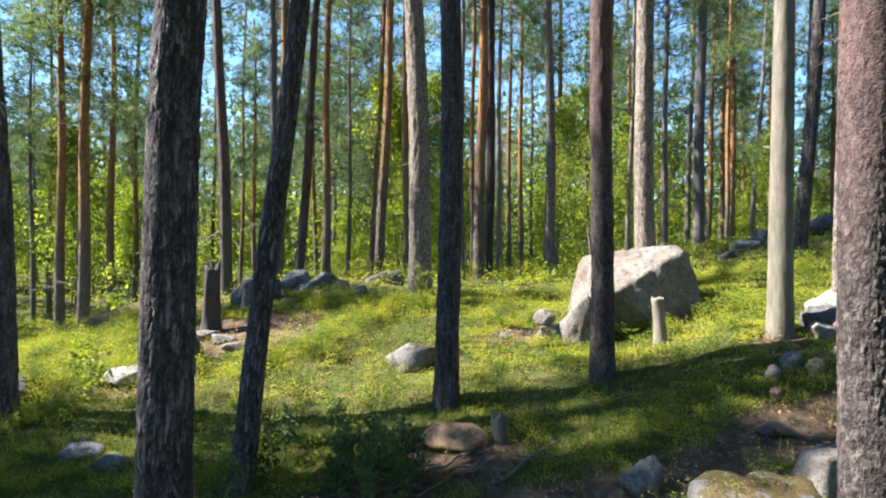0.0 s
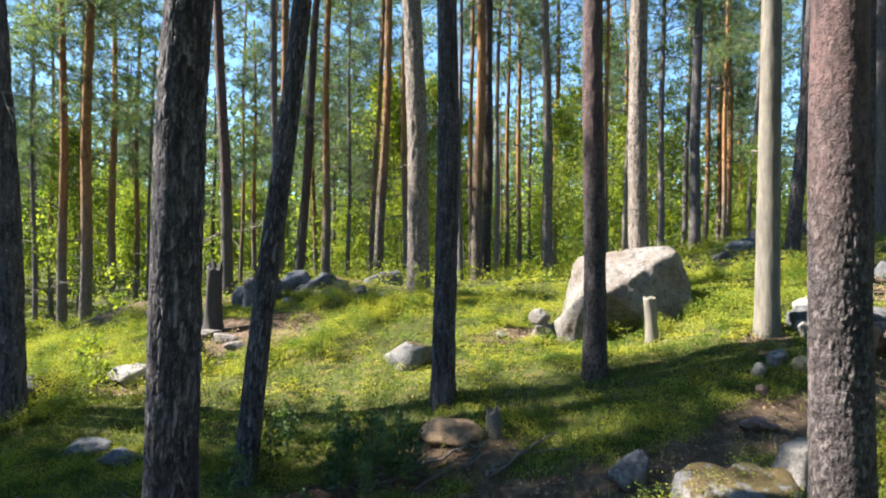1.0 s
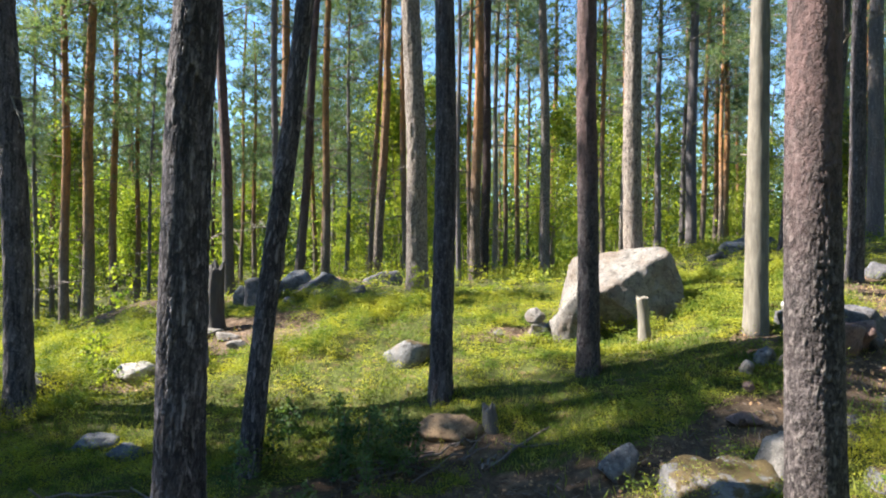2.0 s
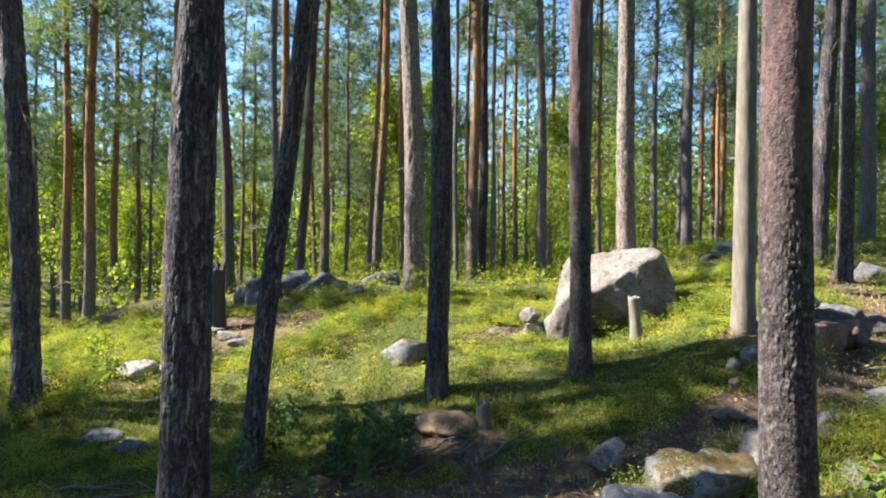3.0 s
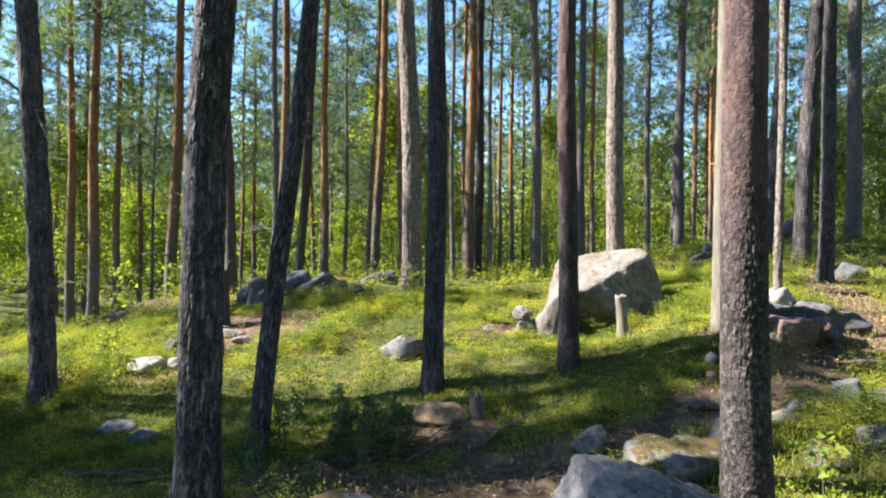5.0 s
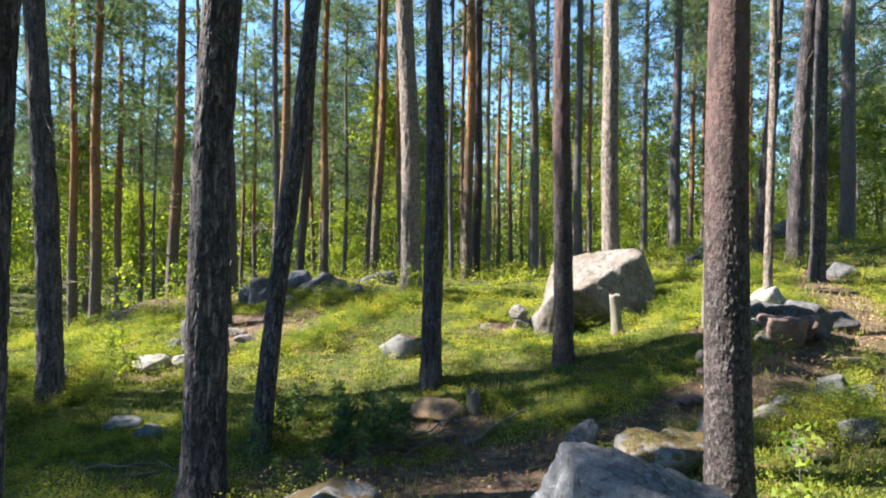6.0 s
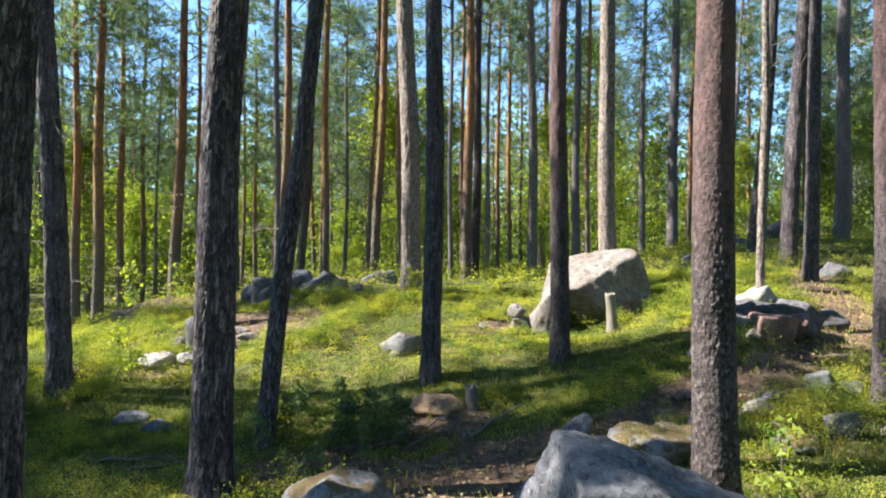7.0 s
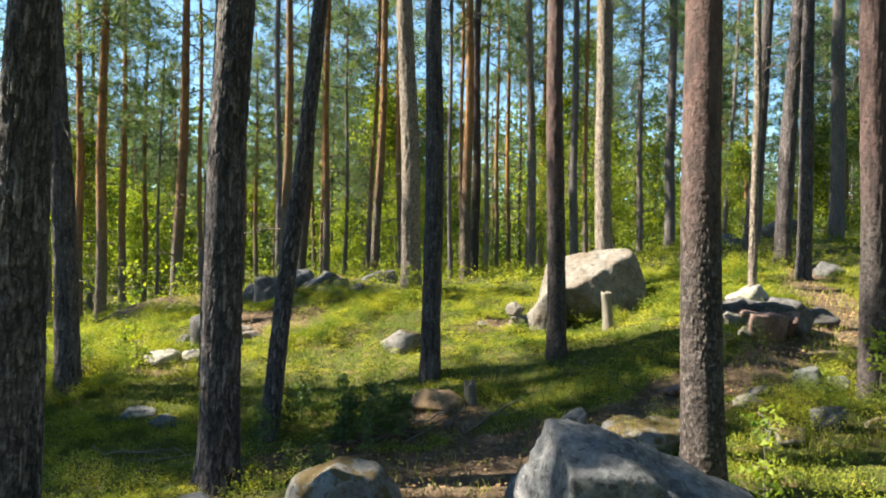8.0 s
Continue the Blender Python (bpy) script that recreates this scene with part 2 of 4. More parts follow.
def soil_material():
    m, n, l, p = material("forest_floor")
    co = n.new("ShaderNodeNewGeometry").outputs["Position"]
    att = n.new("ShaderNodeAttribute")
    att.attribute_name = "bare"
    needles = noise_tex(n, l, co, 70, 6, 0.75)
    mid = noise_tex(n, l, co, 7, 7, 0.65)
    big = noise_tex(n, l, co, 1.4, 4, 0.6)
    soil = mix(n, l, ramp(n, l, needles, (0.35, (0, 0, 0)), (0.68, (1, 1, 1))), (0.03, 0.02, 0.015), (0.13, 0.088, 0.058))
    soil = mix(n, l, ramp(n, l, mid, (0.45, (0, 0, 0)), (0.68, (0.7, 0.7, 0.7))), soil, (0.2, 0.145, 0.1))
    moss = mix(n, l, ramp(n, l, needles, (0.35, (0, 0, 0)), (0.65, (1, 1, 1))), (0.018, 0.024, 0.008), (0.085, 0.1, 0.022))
    moss = mix(n, l, ramp(n, l, mid, (0.52, (0, 0, 0)), (0.68, (0.8, 0.8, 0.8))), moss, (0.15, 0.10, 0.05))
    edge = n.new("ShaderNodeMath")
    edge.operation = "MULTIPLY_ADD"
    edge.inputs[1].default_value = 0.7
    l.new(mid, edge.inputs[0])
    l.new(att.outputs["Fac"], edge.inputs[2])
    col = mix(n, l, ramp(n, l, edge.outputs[0], (0.6, (0, 0, 0)), (0.85, (1, 1, 1))), moss, soil)
    col = mix(n, l, 1.0, col, ramp(n, l, big, (0.3, (0.75, 0.75, 0.75)), (0.7, (1.2, 1.2, 1.2))), "MULTIPLY")
    l.new(col, p.inputs["Base Color"])
    p.inputs["Roughness"].default_value = 0.95
    p.inputs["Specular IOR Level"].default_value = 0.15
    nb = bump(n, l, mid, 0.7, 0.06)
    l.new(bump(n, l, needles, 0.8, 0.015, nb), p.inputs["Normal"])
    return m


SOIL_MAT = soil_material()
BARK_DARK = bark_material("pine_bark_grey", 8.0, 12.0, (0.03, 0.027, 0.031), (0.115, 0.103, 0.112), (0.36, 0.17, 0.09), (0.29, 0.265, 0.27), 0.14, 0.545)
BARK_RED = bark_material("pine_bark_reddish", 1.3, 2.9, (0.022, 0.018, 0.019), (0.1, 0.087, 0.09), (0.135, 0.088, 0.088), (0.19, 0.175, 0.17), 0.8, 0.56)
BARK_ORANGE = bark_material("pine_bark_orange", 1.5, 5.0, (0.045, 0.036, 0.032), (0.15, 0.12, 0.1), (0.38, 0.185, 0.075), (0.28, 0.24, 0.2), 0.3)
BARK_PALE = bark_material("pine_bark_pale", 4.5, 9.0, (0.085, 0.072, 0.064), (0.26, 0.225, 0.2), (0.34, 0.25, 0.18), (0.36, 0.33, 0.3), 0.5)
DEAD_WOOD = wood_material("weathered_wood", (0.17, 0.153, 0.122), (0.09, 0.078, 0.062))
DARK_WOOD = wood_material("charred_wood", (0.05, 0.042, 0.04), (0.02, 0.018, 0.018))
TWIG = wood_material("dead_twigs", (0.16, 0.13, 0.11), (0.06, 0.05, 0.045))
NEEDLES = leaf_material("pine_needles", (0.09, 0.146, 0.095), (0.168, 0.218, 0.135), 0.5, (0.055, 0.1, 0.078))
BIRCH = leaf_material("birch_leaves", (0.165, 0.235, 0.04), (0.28, 0.335, 0.065), 0.55)
POST_WOOD = wood_material("weathered_post_wood", (0.2, 0.18, 0.145), (0.1, 0.09, 0.074))
# Grey wood darkened to put the small stump's shade into its colour.
STUMP_WOOD = wood_material("grey_shaded_stump_wood", (0.13, 0.12, 0.112), (0.05, 0.045, 0.043))
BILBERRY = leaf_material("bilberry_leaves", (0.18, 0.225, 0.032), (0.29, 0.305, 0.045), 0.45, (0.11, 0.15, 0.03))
SHRUB = leaf_material("shrub_leaves", (0.07, 0.125, 0.05), (0.13, 0.2, 0.08), 0.35)
DRY_LEAF = leaf_material("dry_leaves", (0.17, 0.1, 0.055), (0.33, 0.24, 0.15), 0.1, (0.06, 0.04, 0.03))
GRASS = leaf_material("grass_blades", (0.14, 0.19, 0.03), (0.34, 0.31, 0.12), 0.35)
GRANITE_PALE = rock_material("pale_granite", (0.2, 0.185, 0.17), (0.12, 0.112, 0.105), (0.115, 0.082, 0.06))
# Whitish stone, painted brighter to carry the sunshine on it.
GRANITE_WHITE_SUNLIT = rock_material("white_sunlit_granite", (0.33, 0.315, 0.29), (0.22, 0.21, 0.195), (0.16, 0.14, 0.12))
NEEDLE_LITTER = rock_material("needle_litter", (0.24, 0.165, 0.1), (0.13, 0.088, 0.056), (0.085, 0.058, 0.038))
GRANITE_SPOTTED = rock_material("lichen_spotted_granite", (0.175, 0.18, 0.19), (0.05, 0.054, 0.066), (0.075, 0.078, 0.095))
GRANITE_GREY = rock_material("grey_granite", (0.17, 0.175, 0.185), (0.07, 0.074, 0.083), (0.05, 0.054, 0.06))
GRANITE_MOSS = rock_material("mossy_granite", (0.17, 0.17, 0.172), (0.1, 0.1, 0.104), (0.16, 0.12, 0.09), 0.85, (0.1, 0.072, 0.03))
GRANITE_RED = rock_material("reddish_granite", (0.2, 0.132, 0.12), (0.115, 0.075, 0.07), (0.13, 0.08, 0.07))
# Dark stone; also stands in for shade on the crest slabs.
GRANITE_DARK_SHADED = rock_material("dark_shaded_granite", (0.11, 0.11, 0.12), (0.055, 0.055, 0.062), (0.06, 0.055, 0.05))


# ---- mesh helpers ----
def mesh_from(name, verts, faces, mat, smooth=True):
    """A mesh from arrays: verts (n, 3); faces (m, 3) or (m, 4)."""
    verts, faces = np.asarray(verts, np.float32), np.asarray(faces, np.int32)
    me = bpy.data.meshes.new(name)
    k = faces.shape[1]
    me.vertices.add(len(verts))
    me.vertices.foreach_set("co", verts.ravel())
    me.loops.add(faces.size)
    me.loops.foreach_set("vertex_index", faces.ravel())
    me.polygons.add(len(faces))
    me.polygons.foreach_set("loop_start", np.arange(0, faces.size, k, dtype=np.int32))
    me.polygons.foreach_set("use_smooth", np.full(len(faces), smooth))
    me.materials.append(mat)
    me.update(calc_edges=True)
    me.validate()
    return me


def part(name, data, parent, label="", m=None, kind=""):
    ob = new(name, data)
    ob.parent = parent
    if m is not None:
        ob.matrix_basis = m
    return tagged(ob, label, kind=kind)


def thing(name, x, y, z, label, category, group="", m=None):
    ob = new(name)
    ob.empty_display_size = 0.2
    ob.matrix_basis = m if m is not None else pose(x, y, z)
    return tagged(ob, label, category, group)


def tube(points, radii, sides=6):
    """A tapered tube along points, as (verts, quads)."""
    points, radii = np.asarray(points, float), np.asarray(radii, float)
    tang = np.gradient(points, axis=0)
    tang /= np.linalg.norm(tang, axis=1)[:, None] + 1e-9
    ref = np.where(np.abs(tang[:, 2:3]) > 0.9, [[1.0, 0, 0]], [[0, 0, 1.0]])
    a = np.cross(tang, ref)
    a /= np.linalg.norm(a, axis=1)[:, None] + 1e-9
    b = np.cross(tang, a)
    th = np.linspace(0, 2 * np.pi, sides, endpoint=False)
    v = points[:, None] + radii[:, None, None] * (a[:, None] * np.cos(th)[None, :, None] + b[:, None] * np.sin(th)[None, :, None])
    q = [(r * sides + s, r * sides + (s + 1) % sides, (r + 1) * sides + (s + 1) % sides, (r + 1) * sides + s) for r in range(len(points) - 1) for s in range(sides)]
    return v.reshape(-1, 3), np.array(q)


def join(pieces):
    verts, faces, base = [], [], 0
    for v, f in pieces:
        verts.append(v)
        faces.append(np.asarray(f) + base)
        base += len(v)
    return np.concatenate(verts), np.concatenate(faces)


def blades(centres, dirs, lengths, widths, rng, flat=0.0, three=False):
    """Leaves from centre along dir: one rhomb each, or one triangle."""
    n = len(centres)
    d = dirs / (np.linalg.norm(dirs, axis=1)[:, None] + 1e-9)
    side = np.cross(d, (1 - flat) * rng.normal(size=(n, 3)) + flat * np.array([-0.45, 0.0, 1.0]))
    side /= np.linalg.norm(side, axis=1)[:, None] + 1e-9
    L, W = np.asarray(lengths)[:, None], np.asarray(widths)[:, None]
    if three:
        v = np.stack([centres + d * L * 0.2 + side * W, centres + d * L, centres + d * L * 0.2 - side * W], 1).reshape(-1, 3)
        return v, np.arange(3 * n).reshape(-1, 3)
    v = np.stack([centres, centres + d * L * 0.5 + side * W, centres + d * L, centres + d * L * 0.5 - side * W], 1).reshape(-1, 3)
    return v, np.arange(4 * n).reshape(-1, 4)


# ---- terrain ----
def graded(lo, hi, step, reach):
    inner = np.arange(lo, hi + step / 2, step)
    out, s, d = [], step, 0.0
    while d < reach:
        s = s * 1.16
        d += s
        out.append(d)
    out = np.array(out)
    return np.concatenate([lo - out[::-1], inner, hi + out])


def build_ground():
    xs, ys = graded(-7.5, 8.5, 0.08, 600), graded(-3, 13, 0.08, 600)
    X, Y = np.meshgrid(xs, ys)
    fine = np.exp(-np.maximum(np.hypot(X, Y - 5) - 9, 0) / 6)
    bare = bareness(X, Y)
    Z = ground_z(X, Y) + fine * (0.012 * fbm(X * 9, Y * 9, 0, 3, 21) - 0.03 * bare)
    w = len(xs)
    i = (np.arange(len(ys) - 1)[:, None] * w + np.arange(w - 1)[None]).ravel()
    me = mesh_from("ground", np.stack([X, Y, Z], -1).reshape(-1, 3), np.stack([i, i + 1, i + 1 + w, i + w], 1), SOIL_MAT)
    a = me.attributes.new("bare", "FLOAT", "POINT")
    a.data.foreach_set("value", bare.ravel().astype(np.float32))
    return tagged(new("ground", me), "mossy forest floor with brown needle litter and a bare trail", "ground", kind="structure")


build_ground()


# ---- trees ----
def plate_cells(a, b, around, seed):
    """Bark plates: cells on a cylinder of so many round it, 0 in the cracks, each plate lifted by a height of its own."""
    i, j = np.floor(a).astype(np.int64), np.floor(b).astype(np.int64)
    f1, f2, lift = np.full(a.shape, 9.0), np.full(a.shape, 9.0), np.zeros(a.shape)
    for di in (-1, 0, 1):
        for dj in (-1, 0, 1):
            ci, cj = i + di, j + dj
            w = np.mod(ci, around)
            dx = ci + 0.5 + 0.42 * hashed(w, cj, 1, seed) - a
            dy = cj + 0.5 + 0.42 * hashed(w, cj, 2, seed) - b
            d = np.hypot(dx, dy)
            h = 0.62 + 0.38 * hashed(w, cj, 3, seed) + 0.35 * dy
            f2 = np.where(d < f1, f1, np.minimum(f2, d))
            lift = np.where(d < f1, h, lift)
            f1 = np.minimum(f1, d)
    return np.clip((f2 - f1) / 0.22, 0, 1) * np.clip(lift, 0.15, 1.1)


def trunk_mesh(r, h, lean=0.0, sway=0.0, fine=0, relief=0.012, mat=BARK_DARK, seed=0, bend=0.0, flare=0.18, top=0.35, lean_y=0.0, scaly=0.0):
    """A tapered trunk from below ground; fine: 0 far, 1 middle, 2 near (modelled bark plates)."""
    sides, step, upto = ((12, 0.5, 3), (48, 0.06, 6.5), (140, 0.015, 4.4))[fine]
    zs = [-0.3]
    while zs[-1] < h:
        zs.append(zs[-1] + (step if zs[-1] < upto else max(step * 4, 0.35)))
    zs = np.array(zs)
    th = np.linspace(0, 2 * np.pi, sides, endpoint=False)
    T, Z = np.meshgrid(th, zs)
    zc = np.maximum(Z, 0)
    R = r * (1 - (1 - top) * (zc / h)) + r * flare * np.exp(-zc / 0.22) * (1 + 0.35 * np.sin(T * 5 + seed) + 0.3 * np.sin(T * 3 + 2 * seed))
    cx, cy = np.cos(T), np.sin(T)
    R = R * (1 + 0.05 * vnoise(cx * 1.2, cy * 1.2, Z * 0.8, seed))
    if fine:
        u, v = cx * r, cy * r
        warp = 0.012 * vnoise(u * 18, v * 18, Z * 9, seed + 4)
        if fine == 2:
            around, up = (int(2 * np.pi * r / 0.03), 1 / 0.17) if not scaly else (int(2 * np.pi * r / 0.03), 1 / 0.045)
            wav = 0.5 * vnoise(u * 14, v * 14, Z * 5, seed + 5) + 0.2 * vnoise(u * 40, v * 40, Z * 16, seed + 6)
            big = plate_cells(T / (2 * np.pi) * around + wav, Z * up + wav, around, seed)
            small = plate_cells(T / (2 * np.pi) * around * 2 + wav * 1.5, Z * up * 2.6 + 2 * wav, around * 2, seed + 40)
            n3 = vnoise(u * 130, v * 130, Z * 60, seed + 3)
            worn = np.clip(0.5 + 0.9 * vnoise(u * 6, v * 6, Z * 1.6, seed + 8), 0.15, 1.0)
            plate = np.clip(big * (0.72 + 0.28 * small) + 0.1 * n3, 0, 1.25)
            R = R + relief * worn * (1.5 * plate - 0.9) + relief * 0.16 * n3
        else:
            n1 = vnoise(u * 30, v * 30, Z * 7, seed + 1)
            n2 = vnoise(u * 60, v * 60, Z * 24, seed + 2)
            plate = np.clip(0.28 + np.abs(n1) * 0.6 + 0.15 * n2, 0, 0.7)
            R = R + relief * (np.clip(np.abs(n1) * 2.4, 0, 1) - 0.6) + relief * 0.5 * n2
    off_x = lean * Z + bend * (zc / 4.0) ** 2 + sway * np.sin(Z * 0.7 + seed) * np.clip(zc / 3, 0, 1)
    off_y = lean_y * Z + 0.6 * sway * np.cos(Z * 0.55 + seed) * np.clip(zc / 3, 0, 1)
    V = np.stack([cx * R + off_x, cy * R + off_y, Z], -1).reshape(-1, 3)
    k = np.arange(len(zs) - 1)[:, None] * sides
    s = np.arange(sides)[None]
    q = np.stack([k + s, k + (s + 1) % sides, k + sides + (s + 1) % sides, k + sides + s], -1).reshape(-1, 4)
    me = mesh_from("trunk", V, q, mat)
    a = me.attributes.new("plate", "FLOAT", "POINT")
    a.data.foreach_set("value", (np.broadcast_to(plate, T.shape) if fine else np.full(T.shape, 0.7)).ravel().astype(np.float32))
    return me


def pine_crown(seed, length=7.0, spread=2.3, branches=38, tufts=26, droop=0.1, blade=(0.14, 0.27, 0.008, 0.02), per=9):
    """Limbs and needle sprays of a pine's crown, from its lowest limb at z = 0 up to length."""
    rng = np.random.default_rng(seed)
    limbs, c, d = [], [], []
    for b in range(branches):
        f = (b + rng.random()) / branches
        z0 = f * length * 0.95
        reach = spread * (0.55 + 0.45 * np.sin(np.pi * min(1, f * 0.8 + 0.25))) * (1 - 0.75 * f**2.2) * rng.uniform(0.55, 1.15)
        a = rng.uniform(0, 2 * np.pi)
        rise = rng.uniform(-0.1, 0.45) - droop * (1 - f)
        s = np.linspace(0, 1, 6)
        pts = np.stack([np.cos(a) * reach * s, np.sin(a) * reach * s, z0 + reach * (rise * s - 0.15 * s * s + 0.12 * np.sin(s * 5 + b))], 1)
        pts[1:, :2] += rng.normal(0, 0.05 * reach, (5, 2))
        limbs.append(tube(pts, 0.026 * (1 - 0.75 * s) * (0.5 + 0.5 * reach / spread), 5))
        if f < 0.08 and rng.random() < 0.5:
            continue
        n = int(tufts * (0.4 + 0.6 * reach / spread))
        along = rng.uniform(0.3, 1.03, n)
        base = np.stack([np.interp(along, s, pts[:, i]) for i in range(3)], 1)
        base += rng.normal(0, 1, (n, 3)) * np.array([0.26, 0.26, 0.12]) * (0.5 + 0.5 * reach)
        outward = np.array([np.cos(a), np.sin(a), 0.5])
        for _ in range(per):
            c.append(base + rng.normal(0, 0.03, (n, 3)))
            d.append(rng.normal(0, 0.8, (n, 3)) + outward)
    c, d = np.concatenate(c), np.concatenate(d)
    v, f = blades(c, d, rng.uniform(*blade[:2], len(c)), rng.uniform(*blade[2:], len(c)), rng, three=True)
    lv, lf = join(limbs)
    return mesh_from("branchwork", lv, lf, TWIG), mesh_from("crown", v, f, NEEDLES, False)


def dead_limbs(seed, low=1.5, high=8.0, count=22, reach=0.9):
    """Bare dead branches along a trunk's lower half."""
    rng = np.random.default_rng(seed)
    out = []
    for _ in range(count):
        z, a, R = rng.uniform(low, high), rng.uniform(0, 2 * np.pi), reach * rng.uniform(0.25, 1.2)
        s = np.linspace(0, 1, 5)
        pts = np.stack([np.cos(a) * R * s, np.sin(a) * R * s, z + R * (rng.uniform(-0.2, 0.35) * s - 0.25 * s * s)], 1)
        pts[1:] += rng.normal(0, 0.05 * R, (4, 3))
        out.append(tube(pts, 0.016 * (1 - 0.8 * s) + 0.003, 4))
        for _ in range(3):
            k = rng.integers(1, 4)
            e = pts[k] + rng.normal(0, 0.2 * R, 3)
            out.append(tube(np.stack([pts[k], (pts[k] + e) / 2 + rng.normal(0, 0.02, 3), e]), [0.006, 0.005, 0.002], 3))
    v, f = join(out)
    return mesh_from("dead_twigwork", v, f, TWIG)


def bare_branch(seed, mat=TWIG):
    """One bare dead branch along +x with a few side twigs."""
    rng = np.random.default_rng(seed)
    s = np.linspace(0, 1, 7)
    pts = np.stack([0.9 * s, 0.08 * np.sin(s * 4 + seed), 0.12 * s - 0.22 * s * s], 1) + rng.normal(0, 0.015, (7, 3)) * s[:, None]
    out = [tube(pts, 0.017 * (1 - 0.82 * s), 5)]
    for _ in range(6):
        k = rng.integers(2, 6)
        e = pts[k] + np.array([rng.uniform(0.05, 0.3), rng.uniform(-0.25, 0.25), rng.uniform(-0.15, 0.15)])
        out.append(tube(np.stack([pts[k], (pts[k] + e) / 2 + rng.normal(0, 0.02, 3), e]), [0.007, 0.005, 0.002], 4))
    return mesh_from("dead_branch", *join(out), mat)


BRANCH = [bare_branch(i) for i in range(8)]
CROWNS = [pine_crown(160 + i, length=7.5, spread=2.0 + 0.25 * (i % 3), branches=36, tufts=34, droop=0.25, blade=(0.14, 0.3, 0.0085, 0.016), per=12) for i in range(7)]
SLIM = [pine_crown(140 + i, length=7.0, spread=1.35, branches=32, tufts=26, droop=0.35, blade=(0.14, 0.28, 0.008, 0.015), per=11) for i in range(3)]
SHADE_CROWNS = [pine_crown(180 + i, length=7.5, spread=2.1, branches=34, tufts=18, droop=0.2, blade=(0.28, 0.46, 0.018, 0.04), per=5) for i in range(4)]
DEAD = [dead_limbs(200 + i) for i in range(4)]
PINE_GROUP = "pines of the forest"


def pine(x, y, r, lean=0.0, mat=BARK_ORANGE, h=None, fine=0, label="", seed=None, dead=True, crown_at=None, slim=False, shade=False, scale=1.0, **more):
    """One pine with trunk, limbs, crown and dead branches, rooted in the ground."""
    seed = seed if seed is not None else int(abs(x * 131 + y * 37)) % 9973
    rng = random.Random(seed)
    h = h or rng.uniform(14, 18)
    tree = thing("pine_tree", x, y, gz(x, y), label or "tall straight Scots pine with flaking bark among bilberry", "tree", PINE_GROUP)
    part("trunk", trunk_mesh(r, h, lean, sway=more.pop("sway", 0.04), fine=fine, mat=mat, seed=seed % 97, **more), tree)
    limbs, needles = rng.choice(SHADE_CROWNS if shade else SLIM if slim else CROWNS)
    z0 = crown_at or h * (rng.uniform(0.4, 0.53) if y > 17.2 else rng.uniform(0.62, 0.72) if y > 13 else rng.uniform(0.7, 0.78))
    s = (h - z0) / 7.3
    m = pose(lean * (z0 + h) / 2, 0, z0, 0, 0, rng.uniform(0, 360)) @ Matrix.Diagonal((scale * (0.6 + 0.4 * s), scale * (0.6 + 0.4 * s), s, 1))
    part("branchwork", limbs, tree, m=m, kind="stuff")
    part("crown", needles, tree, m=m, kind="stuff")
    if dead == "far":
        part("dead_twigwork", rng.choice(DEAD), tree, m=pose(lean * 5, 0, rng.uniform(0.6, 2.0), 0, 0, rng.uniform(0, 360)), kind="stuff")
    elif dead:
        for k in range(rng.randint(7, 12)):
            z = rng.uniform(1.2, min(10, h * 0.6))
            size = rng.uniform(0.5, 1.5)
            part("dead_branch", rng.choice(BRANCH), tree, m=pose(lean * z, 0, z, rng.uniform(-15, 15), rng.uniform(-25, 15), rng.uniform(0, 360)) @ Matrix.Scale(size, 4))
    return tree


# the pines that stand nearest
pine(-1.80, 3.98, 0.170, 0.034, BARK_DARK, 17, fine=2, relief=0.017, seed=3, dead=False, label="thick dark grey pine trunk with deeply furrowed bark", flare=0.34, top=0.6)
leaning_pine = pine(-1.68, 5.20, 0.102, 0.102, BARK_DARK, 15, fine=2, relief=0.009, seed=5, dead=False, label="slender dark pine trunk leaning to one side")
edge_pine = pine(-4.58, 6.45, 0.142, -0.042, BARK_DARK, 17, fine=1, seed=7, dead=False, crown_at=13.8, scale=0.55, label="dark straight pine trunk at the edge of shade")
pine(-2.62, 2.50, 0.165, 0.05, BARK_DARK, 17, fine=2, relief=0.017, seed=9, dead=False, label="thick pine trunk with grey-pink furrowed bark")
pine(2.02, 2.87, 0.145, -0.012, BARK_RED, 17, fine=2, relief=0.009, scaly=1.0, seed=11, dead=False, label="pine trunk with scaly grey bark turning reddish higher up", flare=0.2)
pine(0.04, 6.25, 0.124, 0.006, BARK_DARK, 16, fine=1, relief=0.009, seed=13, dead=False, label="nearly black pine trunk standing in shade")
pine(1.63, 6.30, 0.118, -0.001, BARK_RED, 16, fine=1, relief=0.007, seed=15, dead=False, label="pine trunk, dark below and reddish brown above")
pine(3.03, 9.20, 0.150, -0.016, BARK_PALE, 16, fine=1, relief=0.01, seed=17, dead=False, label="light grey-brown pine trunk behind the big boulder")
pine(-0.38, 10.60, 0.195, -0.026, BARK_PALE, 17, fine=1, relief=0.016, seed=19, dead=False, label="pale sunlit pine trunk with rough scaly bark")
pine(4.52, 4.70, 0.130, 0.004, BARK_RED, 16, fine=1, seed=21, dead=False, label="reddish pine trunk beside the stony trail")
pine(-2.88, 6.60, 0.090, 0.022, BARK_DARK, 15, fine=1, relief=0.008, seed=23, dead=False, crown_at=12.2, scale=0.5, label="slim grey pine trunk half behind a thicker one")
